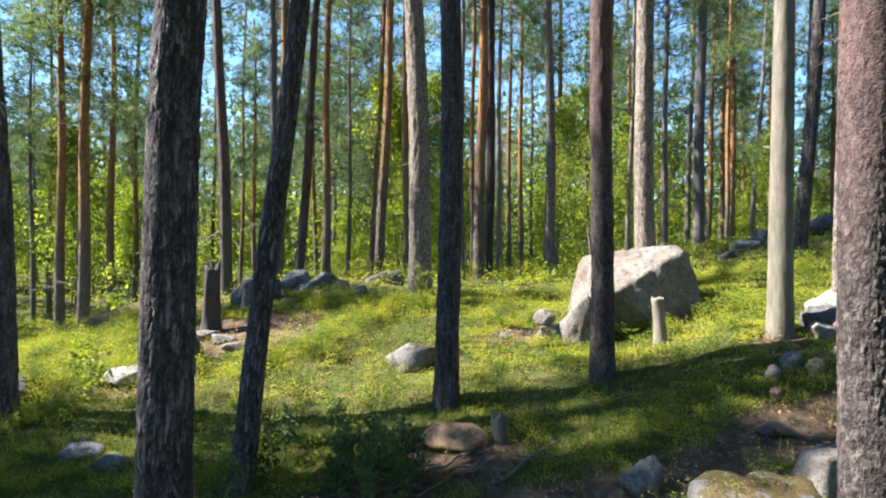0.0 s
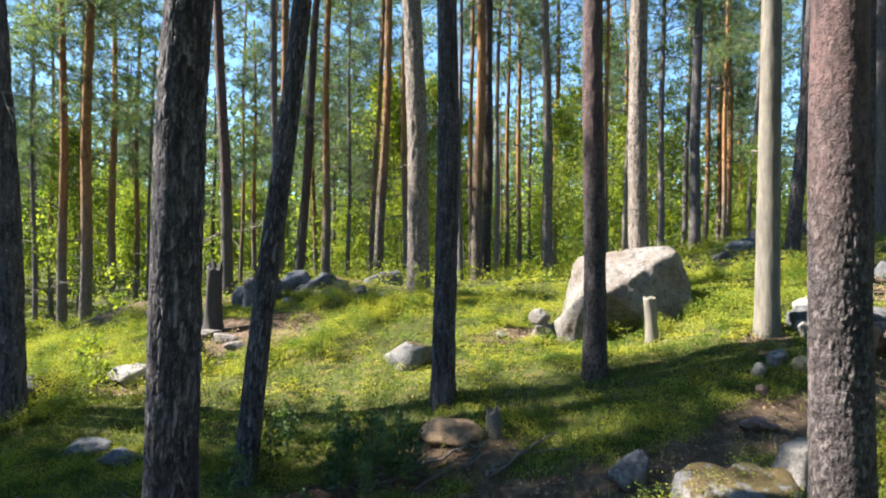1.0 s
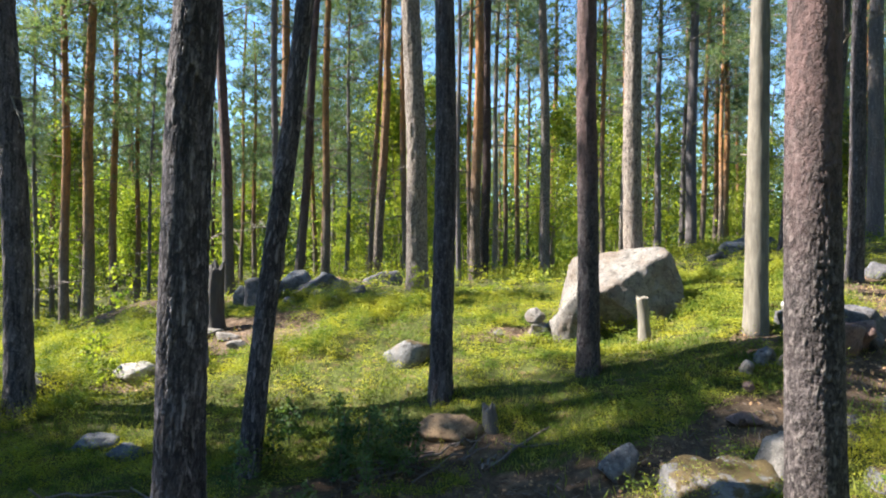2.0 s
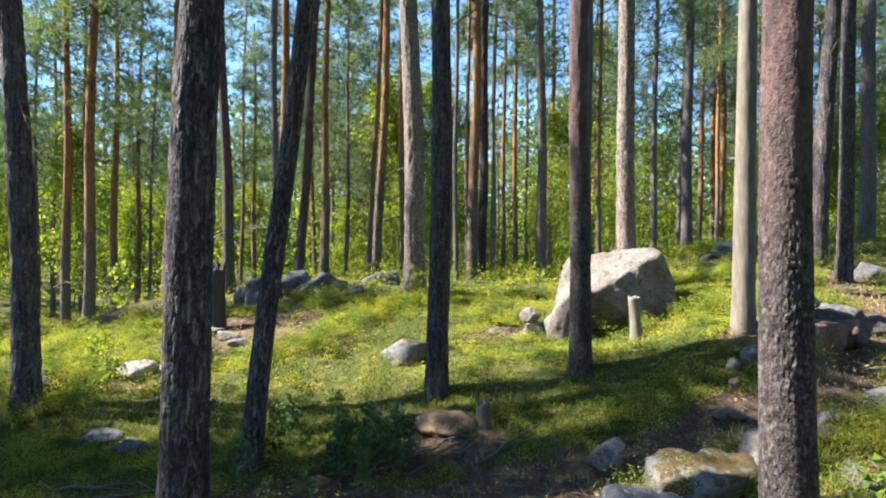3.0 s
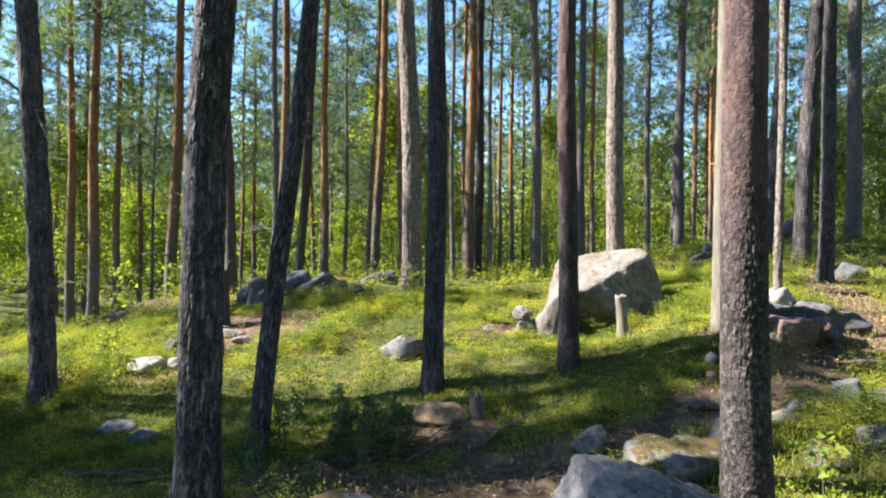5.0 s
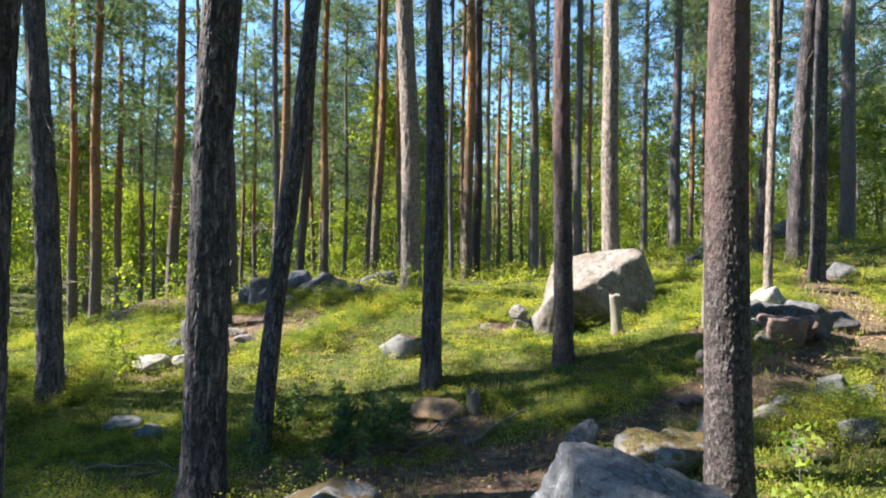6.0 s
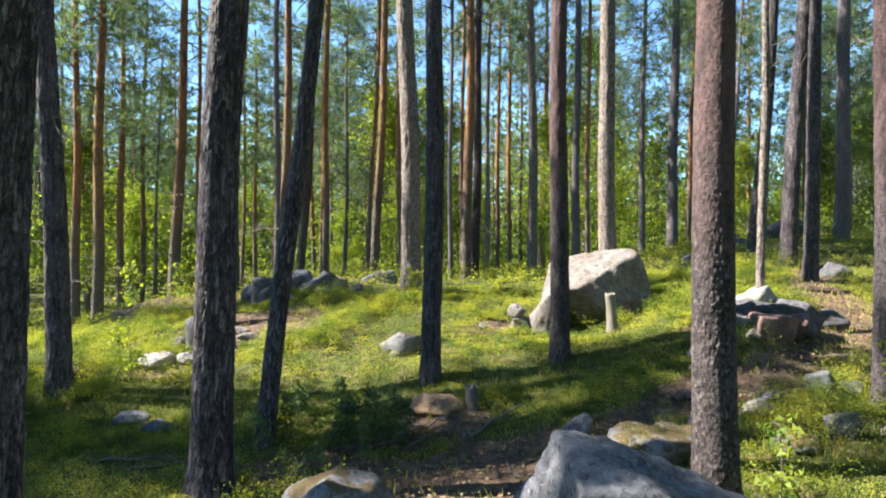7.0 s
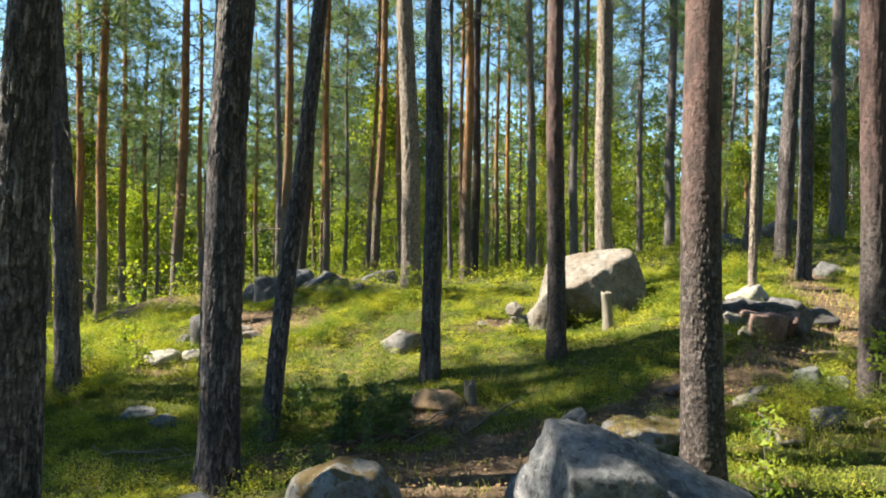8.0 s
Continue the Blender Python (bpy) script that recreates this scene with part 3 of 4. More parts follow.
pine(4.47, 7.00, 0.056, 0.008, BARK_PALE, 11, fine=1, relief=0.005, seed=25, label="thin pale young pine beside white stones", slim=True, dead=False)
pine(6.84, 9.80, 0.125, 0.022, BARK_DARK, 15, fine=1, seed=27, dead=False, label="dark pine on the grassy rise")
pine(7.12, 11.0, 0.160, 0.055, BARK_DARK, 16, fine=1, seed=29, label="dark leaning pine on the grassy rise")
part("dead_branch", bare_branch(31, DEAD_WOOD), edge_pine, "pale bare branch", pose(-0.66, -0.2, 4.02, 0, 40, 0) @ Matrix.Scale(1.35, 4))
part("dead_branch", BRANCH[2], edge_pine, "", pose(-0.18, 0.05, 2.6, 0, 12, 160) @ Matrix.Scale(0.5, 4))
part("dead_branch", BRANCH[3], leaning_pine, "", pose(0.33, -0.03, 3.75, 20, 25, 175) @ Matrix.Scale(0.5, 4))
part("dead_branch", BRANCH[4], leaning_pine, "", pose(0.37, 0.0, 4.0, -30, -10, 190) @ Matrix.Scale(0.45, 4))
# the pines behind the crest
pine(0.87, 15.0, 0.132, 0.009, BARK_ORANGE, 17, fine=1)
pine(1.12, 15.6, 0.124, 0.014, BARK_RED, 17, fine=1)
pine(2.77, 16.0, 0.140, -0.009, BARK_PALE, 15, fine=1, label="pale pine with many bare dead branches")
pine(7.15, 20.0, 0.115, 0.007, BARK_DARK)
pine(7.61, 18.4, 0.170, 0.009, BARK_DARK)
pine(11.56, 27.0, 0.130, 0.026)
pine(11.92, 26.0, 0.105, 0.012)
pine(11.96, 24.0, 0.095, 0.063, BARK_DARK)
pine(7.09, 12.3, 0.135, 0.077, BARK_DARK, fine=1, label="dark grey pine leaning on the rise")
pine(8.18, 14.0, 0.095, 0.030, BARK_DARK)
pine(10.96, 15.2, 0.195, 0.008, BARK_DARK)
pine(-10.96, 17.7, 0.140, -0.005, BARK_ORANGE)
pine(-10.18, 17.5, 0.165, 0.005, BARK_ORANGE)
pine(-14.17, 24.0, 0.115, 0.005)
pine(-11.28, 21.0, 0.140, -0.001)
pine(-11.47, 23.0, 0.105, 0.005)
pine(-9.61, 20.0, 0.062, 0.019, BARK_DARK, slim=True, h=9)
pine(-4.89, 14.0, 0.137, -0.037, BARK_RED)
pine(-7.68, 17.0, 0.175, 0.033, BARK_ORANGE)
pine(-8.08, 20.0, 0.095, -0.009)
pine(-4.37, 16.0, 0.105, -0.006, BARK_DARK)
pine(-3.72, 14.0, 0.120, 0.016, BARK_ORANGE)
pine(-3.87, 16.5, 0.130, 0.063, BARK_RED)
pine(-3.40, 18.0, 0.120, 0.001)
pine(-3.37, 22.0, 0.080, 0.003, BARK_DARK)
pine(-1.97, 17.0, 0.075, 0.038)
pine(-1.50, 14.5, 0.110, 0.034, BARK_ORANGE, fine=1)
pine(-0.94, 16.5, 0.090, -0.018)
pine(0.46, 14.7, 0.065, -0.007, BARK_DARK)
pine(0.91, 19.0, 0.078, -0.002)
pine(1.87, 21.0, 0.100, 0.005, BARK_PALE)
pine(2.55, 24.0, 0.095, 0.002)
pine(3.16, 25.0, 0.110, -0.007)
pine(3.89, 15.5, 0.120, -0.002, BARK_DARK)
pine(4.44, 16.5, 0.072, 0.0)
pine(5.66, 19.0, 0.078, 0.026, BARK_PALE, slim=True)
pine(-13.92, 21.0, 0.085, -0.019, BARK_DARK, slim=True, h=11)
pine(-8.51, 26.0, 0.085, 0.01)
pine(-5.6, 29.0, 0.09, 0.0, BARK_ORANGE, 16, crown_at=5.0, scale=1.35)
pine(-3.3, 31.0, 0.09, 0.01, BARK_RED, 17, crown_at=5.5, scale=1.4)
pine(-1.3, 28.0, 0.085, -0.01, BARK_ORANGE, 16, crown_at=5.5, scale=1.3)
pine(-6.6, 24.0, 0.08, 0.01, BARK_ORANGE, 14, crown_at=5.5, scale=1.1)


def forest(count, x0, x1, y0, y1, seed, keep, tall=(12, 18), low=(0.3, 0.55), shade=False, wide=(0.8, 1.35)):
    """More pines of the same wood over a stretch of ground."""
    rng = random.Random(seed)
    placed = []
    for _ in range(count * 30):
        if len(placed) == count:
            break
        x, y = rng.uniform(x0, x1), rng.uniform(y0, y1)
        if not keep(x, y) or any((x - a) ** 2 + (y - b) ** 2 < 2.2 for a, b in placed):
            continue
        placed.append((x, y))
        h = rng.uniform(*tall)
        pine(x, y, 0.05 + 0.006 * h * rng.uniform(0.6, 1.2), rng.uniform(-0.03, 0.03), rng.choice((BARK_ORANGE, BARK_ORANGE, BARK_RED, BARK_DARK)), h,
             seed=rng.randrange(9999), crown_at=h * rng.uniform(*low), scale=rng.uniform(*wide), dead="far", shade=shade)


forest(92, -52, 52, 24, 64, 41, lambda x, y: abs(x) < y * 0.82, (9, 17), (0.3, 0.58))
forest(9, -27, -15, 13, 26, 42, lambda x, y: x < -y * 0.82 + 1, low=(0.4, 0.6))
forest(9, 14, 34, 24, 42, 47, lambda x, y: x > y * 0.5, low=(0.25, 0.45))
forest(12, 12, 26, 10, 26, 43, lambda x, y: x > y * 0.8)
# unseen pines added on the sunny side so their crowns shade the near ground
def shade_pine(x, y, tall, seed, low, scale, r=0.13):
    """An out-of-view pine added on the sunny side to cast shade."""
    pine(x, y, r, 0.0, BARK_ORANGE, tall, seed=seed, crown_at=low, dead="far", shade=True, scale=scale)


for wood_x, wood_y, tall in ((-11.5, 3.0, 16.5), (-13.2, 3.4, 16.0), (-17.0, -1.5, 16.0), (-20.0, -3.0, 15.0), (-22.0, -0.5, 17.0)):
    shade_pine(wood_x, wood_y, tall, int(450 - wood_x), tall * 0.52, 0.55)
for row, (wood_y, tall, first, step) in enumerate(((5.3, 15.5, -18.5, 1.9), (6.2, 15.0, -17.6, 1.75), (6.25, 12.5, -16.5, 2.1))):
    for k in ((0, 2), (0, 2), (0, 1, 2, 3))[row]:
        wob = 0.35 * math.sin(7.3 * k + 2.1 * row)
        shade_pine(first + step * k + wob, wood_y + 0.3 * math.cos(5.1 * k + row), tall + wob * 2, 400 + 10 * row + k, tall * 0.36, 0.84 - 0.05 * row, 0.12)
shade_pine(-9.2, 5.85, 12.5, 431, 7.0, 0.5)
shade_pine(-7.9, 5.7, 9.9, 432, 5.8, 0.7)
shade_pine(-8.9, 6.25, 15.0, 433, 8.0, 0.68)
shade_pine(-9.6, 7.45, 14.3, 437, 10.3, 0.6)
shade_pine(-11.4, 7.6, 16.5, 438, 12.2, 0.6)
shade_pine(-5.7, 5.15, 12.5, 436, 8.2, 0.55)
shade_pine(-10.3, 11.05, 11.5, 439, 7.9, 0.62)
shade_pine(-11.6, 11.6, 14.5, 434, 8.0, 0.62)
shade_pine(-13.4, 12.6, 17.0, 435, 10.5, 0.62)
# unseen wood behind and beside the path, added to hold back light from there
forest(44, -16, 24, -17, -3.6, 45, lambda x, y: True, low=(0.2, 0.45), shade=True)
forest(14, 7.0, 20, -4, 7.5, 46, lambda x, y: x > 0.75 * (y + 1.5) + 2.2, low=(0.25, 0.45), shade=True)


# ---- snag, stub and stumps ----
def snag():
    tree = thing("dead_tree", 3.44, 6.30, gz(3.44, 6.3), "dead barkless pine with smooth pale grey wood", "tree")
    part("trunk", trunk_mesh(0.118, 12, 0.006, 0.01, fine=1, relief=0.003, mat=DEAD_WOOD, seed=31, flare=0.12), tree, "bare weathered grey wood")
    rng = np.random.default_rng(8)
    for i in range(9):
        z, a = 0.8 + i * 0.55 + rng.uniform(-0.2, 0.2), rng.uniform(0, 6.28)
        L = 0.16 + rng.uniform(0, 0.06)
        v, f = tube([(0.006 * z, 0, z), (np.cos(a) * L * 0.8, np.sin(a) * L * 0.8, z + 0.02), (np.cos(a) * L, np.sin(a) * L, z + 0.03)], [0.02, 0.013, 0.008], 6)
        part("branch_stub", mesh_from("branch_stub", v, f, DEAD_WOOD), tree)


def broken_post(name, x, y, h, r, lean, lean_y, mat, label, category, seed, ragged=0.12, sink=0.0):
    """A broken-off trunk with a ragged top."""
    sides, rings = 28, 26
    th = np.linspace(0, 2 * np.pi, sides, endpoint=False)
    top = h * (1 + ragged * (vnoise(np.cos(th) * 1.6, np.sin(th) * 1.6, 0.3, seed) + 0.5 * vnoise(np.cos(th) * 5, np.sin(th) * 5, 0.3, seed + 1)))
    s = np.linspace(0, 1, rings)
    Z = -0.25 + s[:, None] * (top[None] + 0.25)
    R = r * (1 + 0.3 * np.exp(-np.maximum(Z, 0) / 0.12) - 0.12 * Z / h) * (1 + 0.1 * vnoise(np.cos(th)[None] * 2, np.sin(th)[None] * 2, Z * 3, seed))
    V = np.stack([np.cos(th)[None] * R + lean * Z, np.sin(th)[None] * R + lean_y * Z, Z], -1).reshape(-1, 3)
    k, c = np.arange(rings - 1)[:, None] * sides, np.arange(sides)[None]
    q = np.stack([k + c, k + (c + 1) % sides, k + sides + (c + 1) % sides, k + sides + c], -1).reshape(-1, 4)
    mid = len(V)
    V = np.vstack([V, [[lean * h, lean_y * h, h * 0.93]]])
    cap = np.array([(mid - sides + i, mid - sides + (i + 1) % sides, mid, mid) for i in range(0, sides)])
    me = bpy.data.meshes.new(name)
    me.from_pydata(V.tolist(), [], [tuple(f) for f in q.tolist()] + [tuple(f[:3]) for f in cap.tolist()])
    me.materials.append(mat)
    me.polygons.foreach_set("use_smooth", [True] * len(q) + [False] * len(cap))
    ob = new(name, me)
    ob.matrix_basis = pose(x, y, gz(x, y) - sink)
    return tagged(ob, label, category)


snag()
broken_post("wooden_stub", 2.55, 7.20, 0.62, 0.076, -0.07, 0.02, POST_WOOD, "short broken grey dead trunk leaning beside the boulder", "stump", 51, 0.025, 0.08)
broken_post("tree_stump", -3.56, 9.5, 1.0, 0.13, 0.02, 0.0, DARK_WOOD, "tall blackened rotten stump with a ragged top", "stump", 52)
broken_post("tree_stump", 0.53, 5.5, 0.22, 0.065, -0.12, 0.0, STUMP_WOOD, "small grey broken stump beside the brown mound", "stump", 53, 0.32)


# ---- rocks ----
def rock(name, x, y, top, size, mat, label, seed, turn=0.0, facets=16, rough=0.1, planes=None, sink=0.3, category="rock", level=5, group=""):
    """A faceted stone: a ball cut by random planes, then worn. size: full extents; top: height of its highest point."""
    rng = np.random.default_rng(seed)
    bm = bmesh.new()
    bmesh.ops.create_icosphere(bm, subdivisions=level, radius=1.0)
    d = np.array([v.co for v in bm.verts])
    if planes is None:
        n = rng.normal(size=(facets, 3))
        n /= np.linalg.norm(n, axis=1)[:, None]
        off = rng.uniform(0.58, 0.92, facets)
    else:
        n = np.array([p[:3] for p in planes], float)
        n /= np.linalg.norm(n, axis=1)[:, None]
        off = np.array([p[3] for p in planes])
    dots = d @ n.T
    r = np.where(dots > 0.05, off[None] / np.maximum(dots, 0.05), 9.0)
    r = np.concatenate([r, np.ones((len(d), 1)) * 1.15], 1)
    r = -np.log(np.exp(-r * 55).sum(1)) / 55
    p = d * r[:, None]
    sc = np.array(size) / 2
    q = p * sc
    k = 1 / max(size)
    reach = max(size) if planes else min(size)
    disp = rough * reach * (fbm(q[:, 0] * 3.2 * k, q[:, 1] * 3.2 * k, q[:, 2] * 3.2 * k, 5, seed) * 0.5)
    pits = fbm(q[:, 0] * 14 * k, q[:, 1] * 14 * k, q[:, 2] * 14 * k, 3, seed + 9)
    disp = disp + rough * 0.28 * reach * np.minimum(pits, 0.15)
    q = q + d * disp[:, None]
    if planes is None:
        q *= np.array(size) / (q.max(0) - q.min(0))
    for v, co in zip(bm.verts, q):
        v.co = co
    for f in bm.faces:
        f.smooth = True
    me = bpy.data.meshes.new(name)
    bm.to_mesh(me)
    bm.free()
    me.materials.append(mat)
    ob = new(name, me)
    ob.matrix_basis = pose(x, y, top - q[:, 2].max(), 0, 0, turn)
    return tagged(ob, label, category, group)


def stone(x, y, size, mat, label, seed, proud=0.6, turn=0.0, group="", name="stone", **more):
    """A stone set in the ground, proud of it by that share of its height."""
    return rock(name, x, y, gz(x, y) + size[2] * proud, size, mat, label, seed, turn, group=group, category="stone", level=4, **more)


rock("boulder", 2.75, 8.45, 2.10, (2.0, 2.0, 2.0), GRANITE_PALE, "huge pale granite boulder with an undercut side on the grass", 61, rough=0.05, level=6,
     planes=[(-0.31, -0.34, 0.89, 0.60), (0.31, -0.94, 0.16, 0.49), (-0.3, -0.75, -0.6, 0.555), (0.95, -0.15, 0.2, 0.70), (0.78, -0.1, 0.6, 0.84), (0, 1, 0.1, 0.75), (-0.95, -0.1, 0.25, 0.78), (0.1, 0.5, 0.85, 0.72), (0, 0, -1, 0.8)])
rock("rock", 1.84, 8.0, 1.46, (0.62, 0.7, 1.1), GRANITE_PALE, "low sunlit pale rock leaning against the boulder", 165, rough=0.14, facets=11)
stone(1.36, 8.0, (0.3, 0.28, 0.24), GRANITE_PALE, "low pale stone under another, beside the boulder", 63, 0.7)
rock("stone", 1.34, 8.0, gz(1.34, 8.0) + 0.36, (0.28, 0.26, 0.22), GRANITE_PALE, "small pale stone lying on another beside the boulder", 163, facets=12, level=4, category="stone")
stone(0.82, 7.95, (0.16, 0.16, 0.12), GRANITE_PALE, "small round pale stone in the litter", 64)
stone(-0.36, 7.5, (0.72, 0.55, 0.42), GRANITE_MOSS, "pale lichen-covered rock low in the bilberry", 65, 0.62, name="rock")
# stones by the big trees on the left
stone(-3.85, 7.6, (0.5, 0.4, 0.26), GRANITE_WHITE_SUNLIT, "flat white sunlit stone in the grass", 66, 0.7)
stone(-3.45, 7.62, (0.3, 0.3, 0.2), GRANITE_WHITE_SUNLIT, "white sunlit stone beside a flat one", 67, 0.65)
stone(-3.45, 8.25, (0.55, 0.45, 0.75), GRANITE_DARK_SHADED, "upright dark grey rock behind white stones", 68, 0.75, name="rock")
stone(-3.85, 8.35, (0.35, 0.3, 0.35), GRANITE_DARK_SHADED, "dark grey stone beside an upright rock", 69)
stone(-4.85, 7.2, (0.5, 0.45, 0.4), GRANITE_DARK_SHADED, "rounded dark stone in the bilberry", 70, 0.7)
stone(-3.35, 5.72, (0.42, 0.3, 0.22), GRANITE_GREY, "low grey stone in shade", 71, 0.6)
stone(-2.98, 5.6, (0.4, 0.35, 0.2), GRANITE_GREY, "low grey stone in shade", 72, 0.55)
# slabs on the crest; the darker granite paints in their shade
def slab(x, y, size, mat, label, seed, proud=0.6, turn=0.0, tilt=0.0, dip=0.0, sink=0.0):
    """An angular block split along flat faces, lying tilted in the ground."""
    rng = np.random.default_rng(seed)
    planes = [(*(np.array(v) + rng.normal(0, 0.14, 3)), 0.72 + rng.uniform(-0.08, 0.1)) for v in ((1, 0, 0), (-1, 0, 0), (0, 1, 0), (0, -1, 0), (0, 0, 1), (0, 0, -1))]
    planes += [(*rng.normal(0, 1, 3), rng.uniform(0.78, 0.95)) for _ in range(7)]
    ob = rock("rock", x, y, 0, tuple(1.35 * c for c in size), mat, label, seed, rough=0.09, planes=planes, level=4)
    ob.matrix_basis = pose(x, y, gz(x, y) + (proud - 0.5) * size[2] - sink, tilt, dip, turn)
    return ob


slab(-3.28, 11.0, (0.62, 0.5, 0.8), GRANITE_DARK_SHADED, "round-backed dark block of rock on the crest", 73, 0.75, 15, 0, 8, 0.15)
stone(-3.62, 11.25, (0.4, 0.35, 0.6), GRANITE_GREY, "pale grey rock beside a darker one", 74)
slab(-2.72, 11.6, (0.55, 0.4, 0.6), GRANITE_GREY, "dark angular block of rock on the crest", 75, 0.72, 20, 10, -12, 0.15)
slab(-2.42, 11.2, (0.95, 0.36, 0.3), GRANITE_DARK_SHADED, "long dark rock slab tilted on the crest", 76, 0.85, 12, 8, -32, 0.15)
slab(-2.08, 11.4, (0.6, 0.42, 0.5), GRANITE_GREY, "grey rock slab split at an angle on the crest", 176, 0.8, -25, -10, 25, 0.15)
slab(-1.98, 10.8, (0.62, 0.4, 0.34), GRANITE_DARK_SHADED, "low dark rock slab on the crest", 77, 0.75, 5, 0, 14, 0.15)
slab(-1.62, 11.2, (0.5, 0.36, 0.34), GRANITE_DARK_SHADED, "low dark block of rock on the crest", 177, 0.65, 40, 6, -10, 0.15)
slab(-2.6, 10.75, (0.4, 0.3, 0.24), GRANITE_GREY, "small grey slab at the foot of the outcrop", 178, 0.6, -10, 0, 10, 0.15)
slab(-1.2, 12.6, (0.75, 0.5, 0.42), GRANITE_DARK_SHADED, "smooth grey rock slab on the crest", 78, 0.75, 15, 0, -16, 0.15)
slab(-0.85, 11.0, (0.55, 0.4, 0.28), GRANITE_DARK_SHADED, "low dark rock in bilberry", 79, 0.6, -20, 0, 8, 0.15)
stone(-3.6, 9.3, (0.5, 0.45, 0.16), GRANITE_PALE, "flat pale stone in brown litter", 80, 0.5)
stone(-3.2, 9.0, (0.42, 0.36, 0.14), GRANITE_PALE, "flat pale stone in brown litter", 81, 0.5)
stone(-2.9, 8.6, (0.35, 0.3, 0.15), GRANITE_PALE, "flat pale stone in brown litter", 82, 0.5)
stone(-1.95, 7.95, (0.2, 0.2, 0.16), GRANITE_PALE, "small pale stone on the bank", 83)
# stones along the trail
stone(5.35, 6.95, (0.45, 0.4, 0.3), GRANITE_DARK_SHADED, "dark mossy stone at the end of the rock pile", 119, 0.7)
stone(4.62, 6.2, (0.3, 0.26, 0.26), GRANITE_DARK_SHADED, "dark stone wedged in the rock pile", 120, 0.9)
stone(1.42, 4.35, (0.3, 0.26, 0.36), GRANITE_GREY, "pointed blue-grey stone beside the trail", 84, 0.65)
slab(1.98, 3.9, (0.8, 0.42, 0.3), GRANITE_MOSS, "flat mossy rock with a bare white corner", 86, 0.55, 10, 6, -5)
slab(2.46, 4.0, (0.3, 0.28, 0.4), GRANITE_PALE, "pale upright stone beside the trail", 188, 0.65, 20, 0, 12)
stone(2.62, 4.85, (0.3, 0.22, 0.12), GRANITE_RED, "flat stone on the trail", 87, 0.5)
stone(3.02, 5.62, (0.15, 0.15, 0.18), GRANITE_PALE, "pale stone in a small heap", 88, 0.7, group="stone heap")
stone(3.22, 5.72, (0.20, 0.18, 0.22), GRANITE_GREY, "grey stone in a small heap", 89, 0.75, group="stone heap")
stone(3.4, 5.6, (0.18, 0.17, 0.18), GRANITE_PALE, "pale stone in a small heap", 90, 0.7, group="stone heap")
stone(3.55, 5.75, (0.17, 0.17, 0.17), GRANITE_RED, "brownish stone in a small heap", 91, 0.7, group="stone heap")
stone(2.9, 5.35, (0.11, 0.11, 0.12), GRANITE_RED, "small brownish stone by the heap", 92, 0.7, group="stone heap")
slab(4.42, 6.95, (0.5, 0.34, 0.42), GRANITE_WHITE_SUNLIT, "white slab of stone leaning at the head of a rock pile", 93, 0.95, 15, 0, -28)
stone(4.85, 7.25, (0.35, 0.3, 0.25), GRANITE_WHITE_SUNLIT, "white stone beside a thin pine", 94, 0.65)
stone(5.15, 7.3, (0.3, 0.28, 0.2), GRANITE_WHITE_SUNLIT, "pale stone at the trail's edge", 95, 0.6)
slab(4.34, 6.55, (0.72, 0.5, 0.26), GRANITE_DARK_SHADED, "dark flat slab on the rock pile", 196, 1.1, -15, 0, 6)
slab(4.74, 6.62, (0.46, 0.45, 0.4), GRANITE_DARK_SHADED, "dark block of rock in the rock pile", 197, 0.8, 30, 6, 22)
slab(4.52, 6.28, (0.36, 0.3, 0.3), GRANITE_RED, "brownish rock in the rock pile", 98, 0.85, 50, -8, 10)
slab(4.12, 6.08, (0.5, 0.4, 0.36), GRANITE_RED, "reddish block of rock at the foot of the pile", 99, 0.75, 12, 5, 8)
slab(3.9, 6.4, (0.36, 0.34, 0.32), GRANITE_DARK_SHADED, "dark block of rock at the side of the pile", 198, 0.75, 25, 0, -10)
stone(3.78, 6.15, (0.24, 0.22, 0.26), GRANITE_PALE, "pale stone beside the reddish rock", 101, 0.7)
stone(3.8, 5.9, (0.17, 0.17, 0.17), GRANITE_PALE, "light blue-grey stone beside the reddish rock", 102, 0.7)
stone(4.75, 5.75, (0.5, 0.35, 0.14), GRANITE_RED, "flat brown stone on the trail", 103, 0.45)
stone(4.0, 4.85, (0.36, 0.32, 0.36), GRANITE_GREY, "blue-grey stone among bilberry", 104, 0.7)
stone(4.3, 4.95, (0.25, 0.25, 0.2), GRANITE_GREY, "blue-grey stone among bilberry", 105, 0.6)
stone(3.62, 3.98, (0.3, 0.26, 0.3), GRANITE_DARK_SHADED, "dark stone among sunlit leaves", 106, 0.7)
stone(3.35, 4.6, (0.25, 0.2, 0.2), GRANITE_DARK_SHADED, "dark stone on the trail's edge", 107, 0.7)
stone(3.15, 4.4, (0.3, 0.25, 0.22), GRANITE_PALE, "tan stone with a sharp edge", 108, 0.6)
stone(3.15, 3.85, (0.4, 0.35, 0.2), GRANITE_MOSS, "low tan stone among bilberry", 109, 0.55)
stone(4.15, 3.95, (0.45, 0.4, 0.2), GRANITE_MOSS, "low mossy stone among bilberry", 110, 0.5)
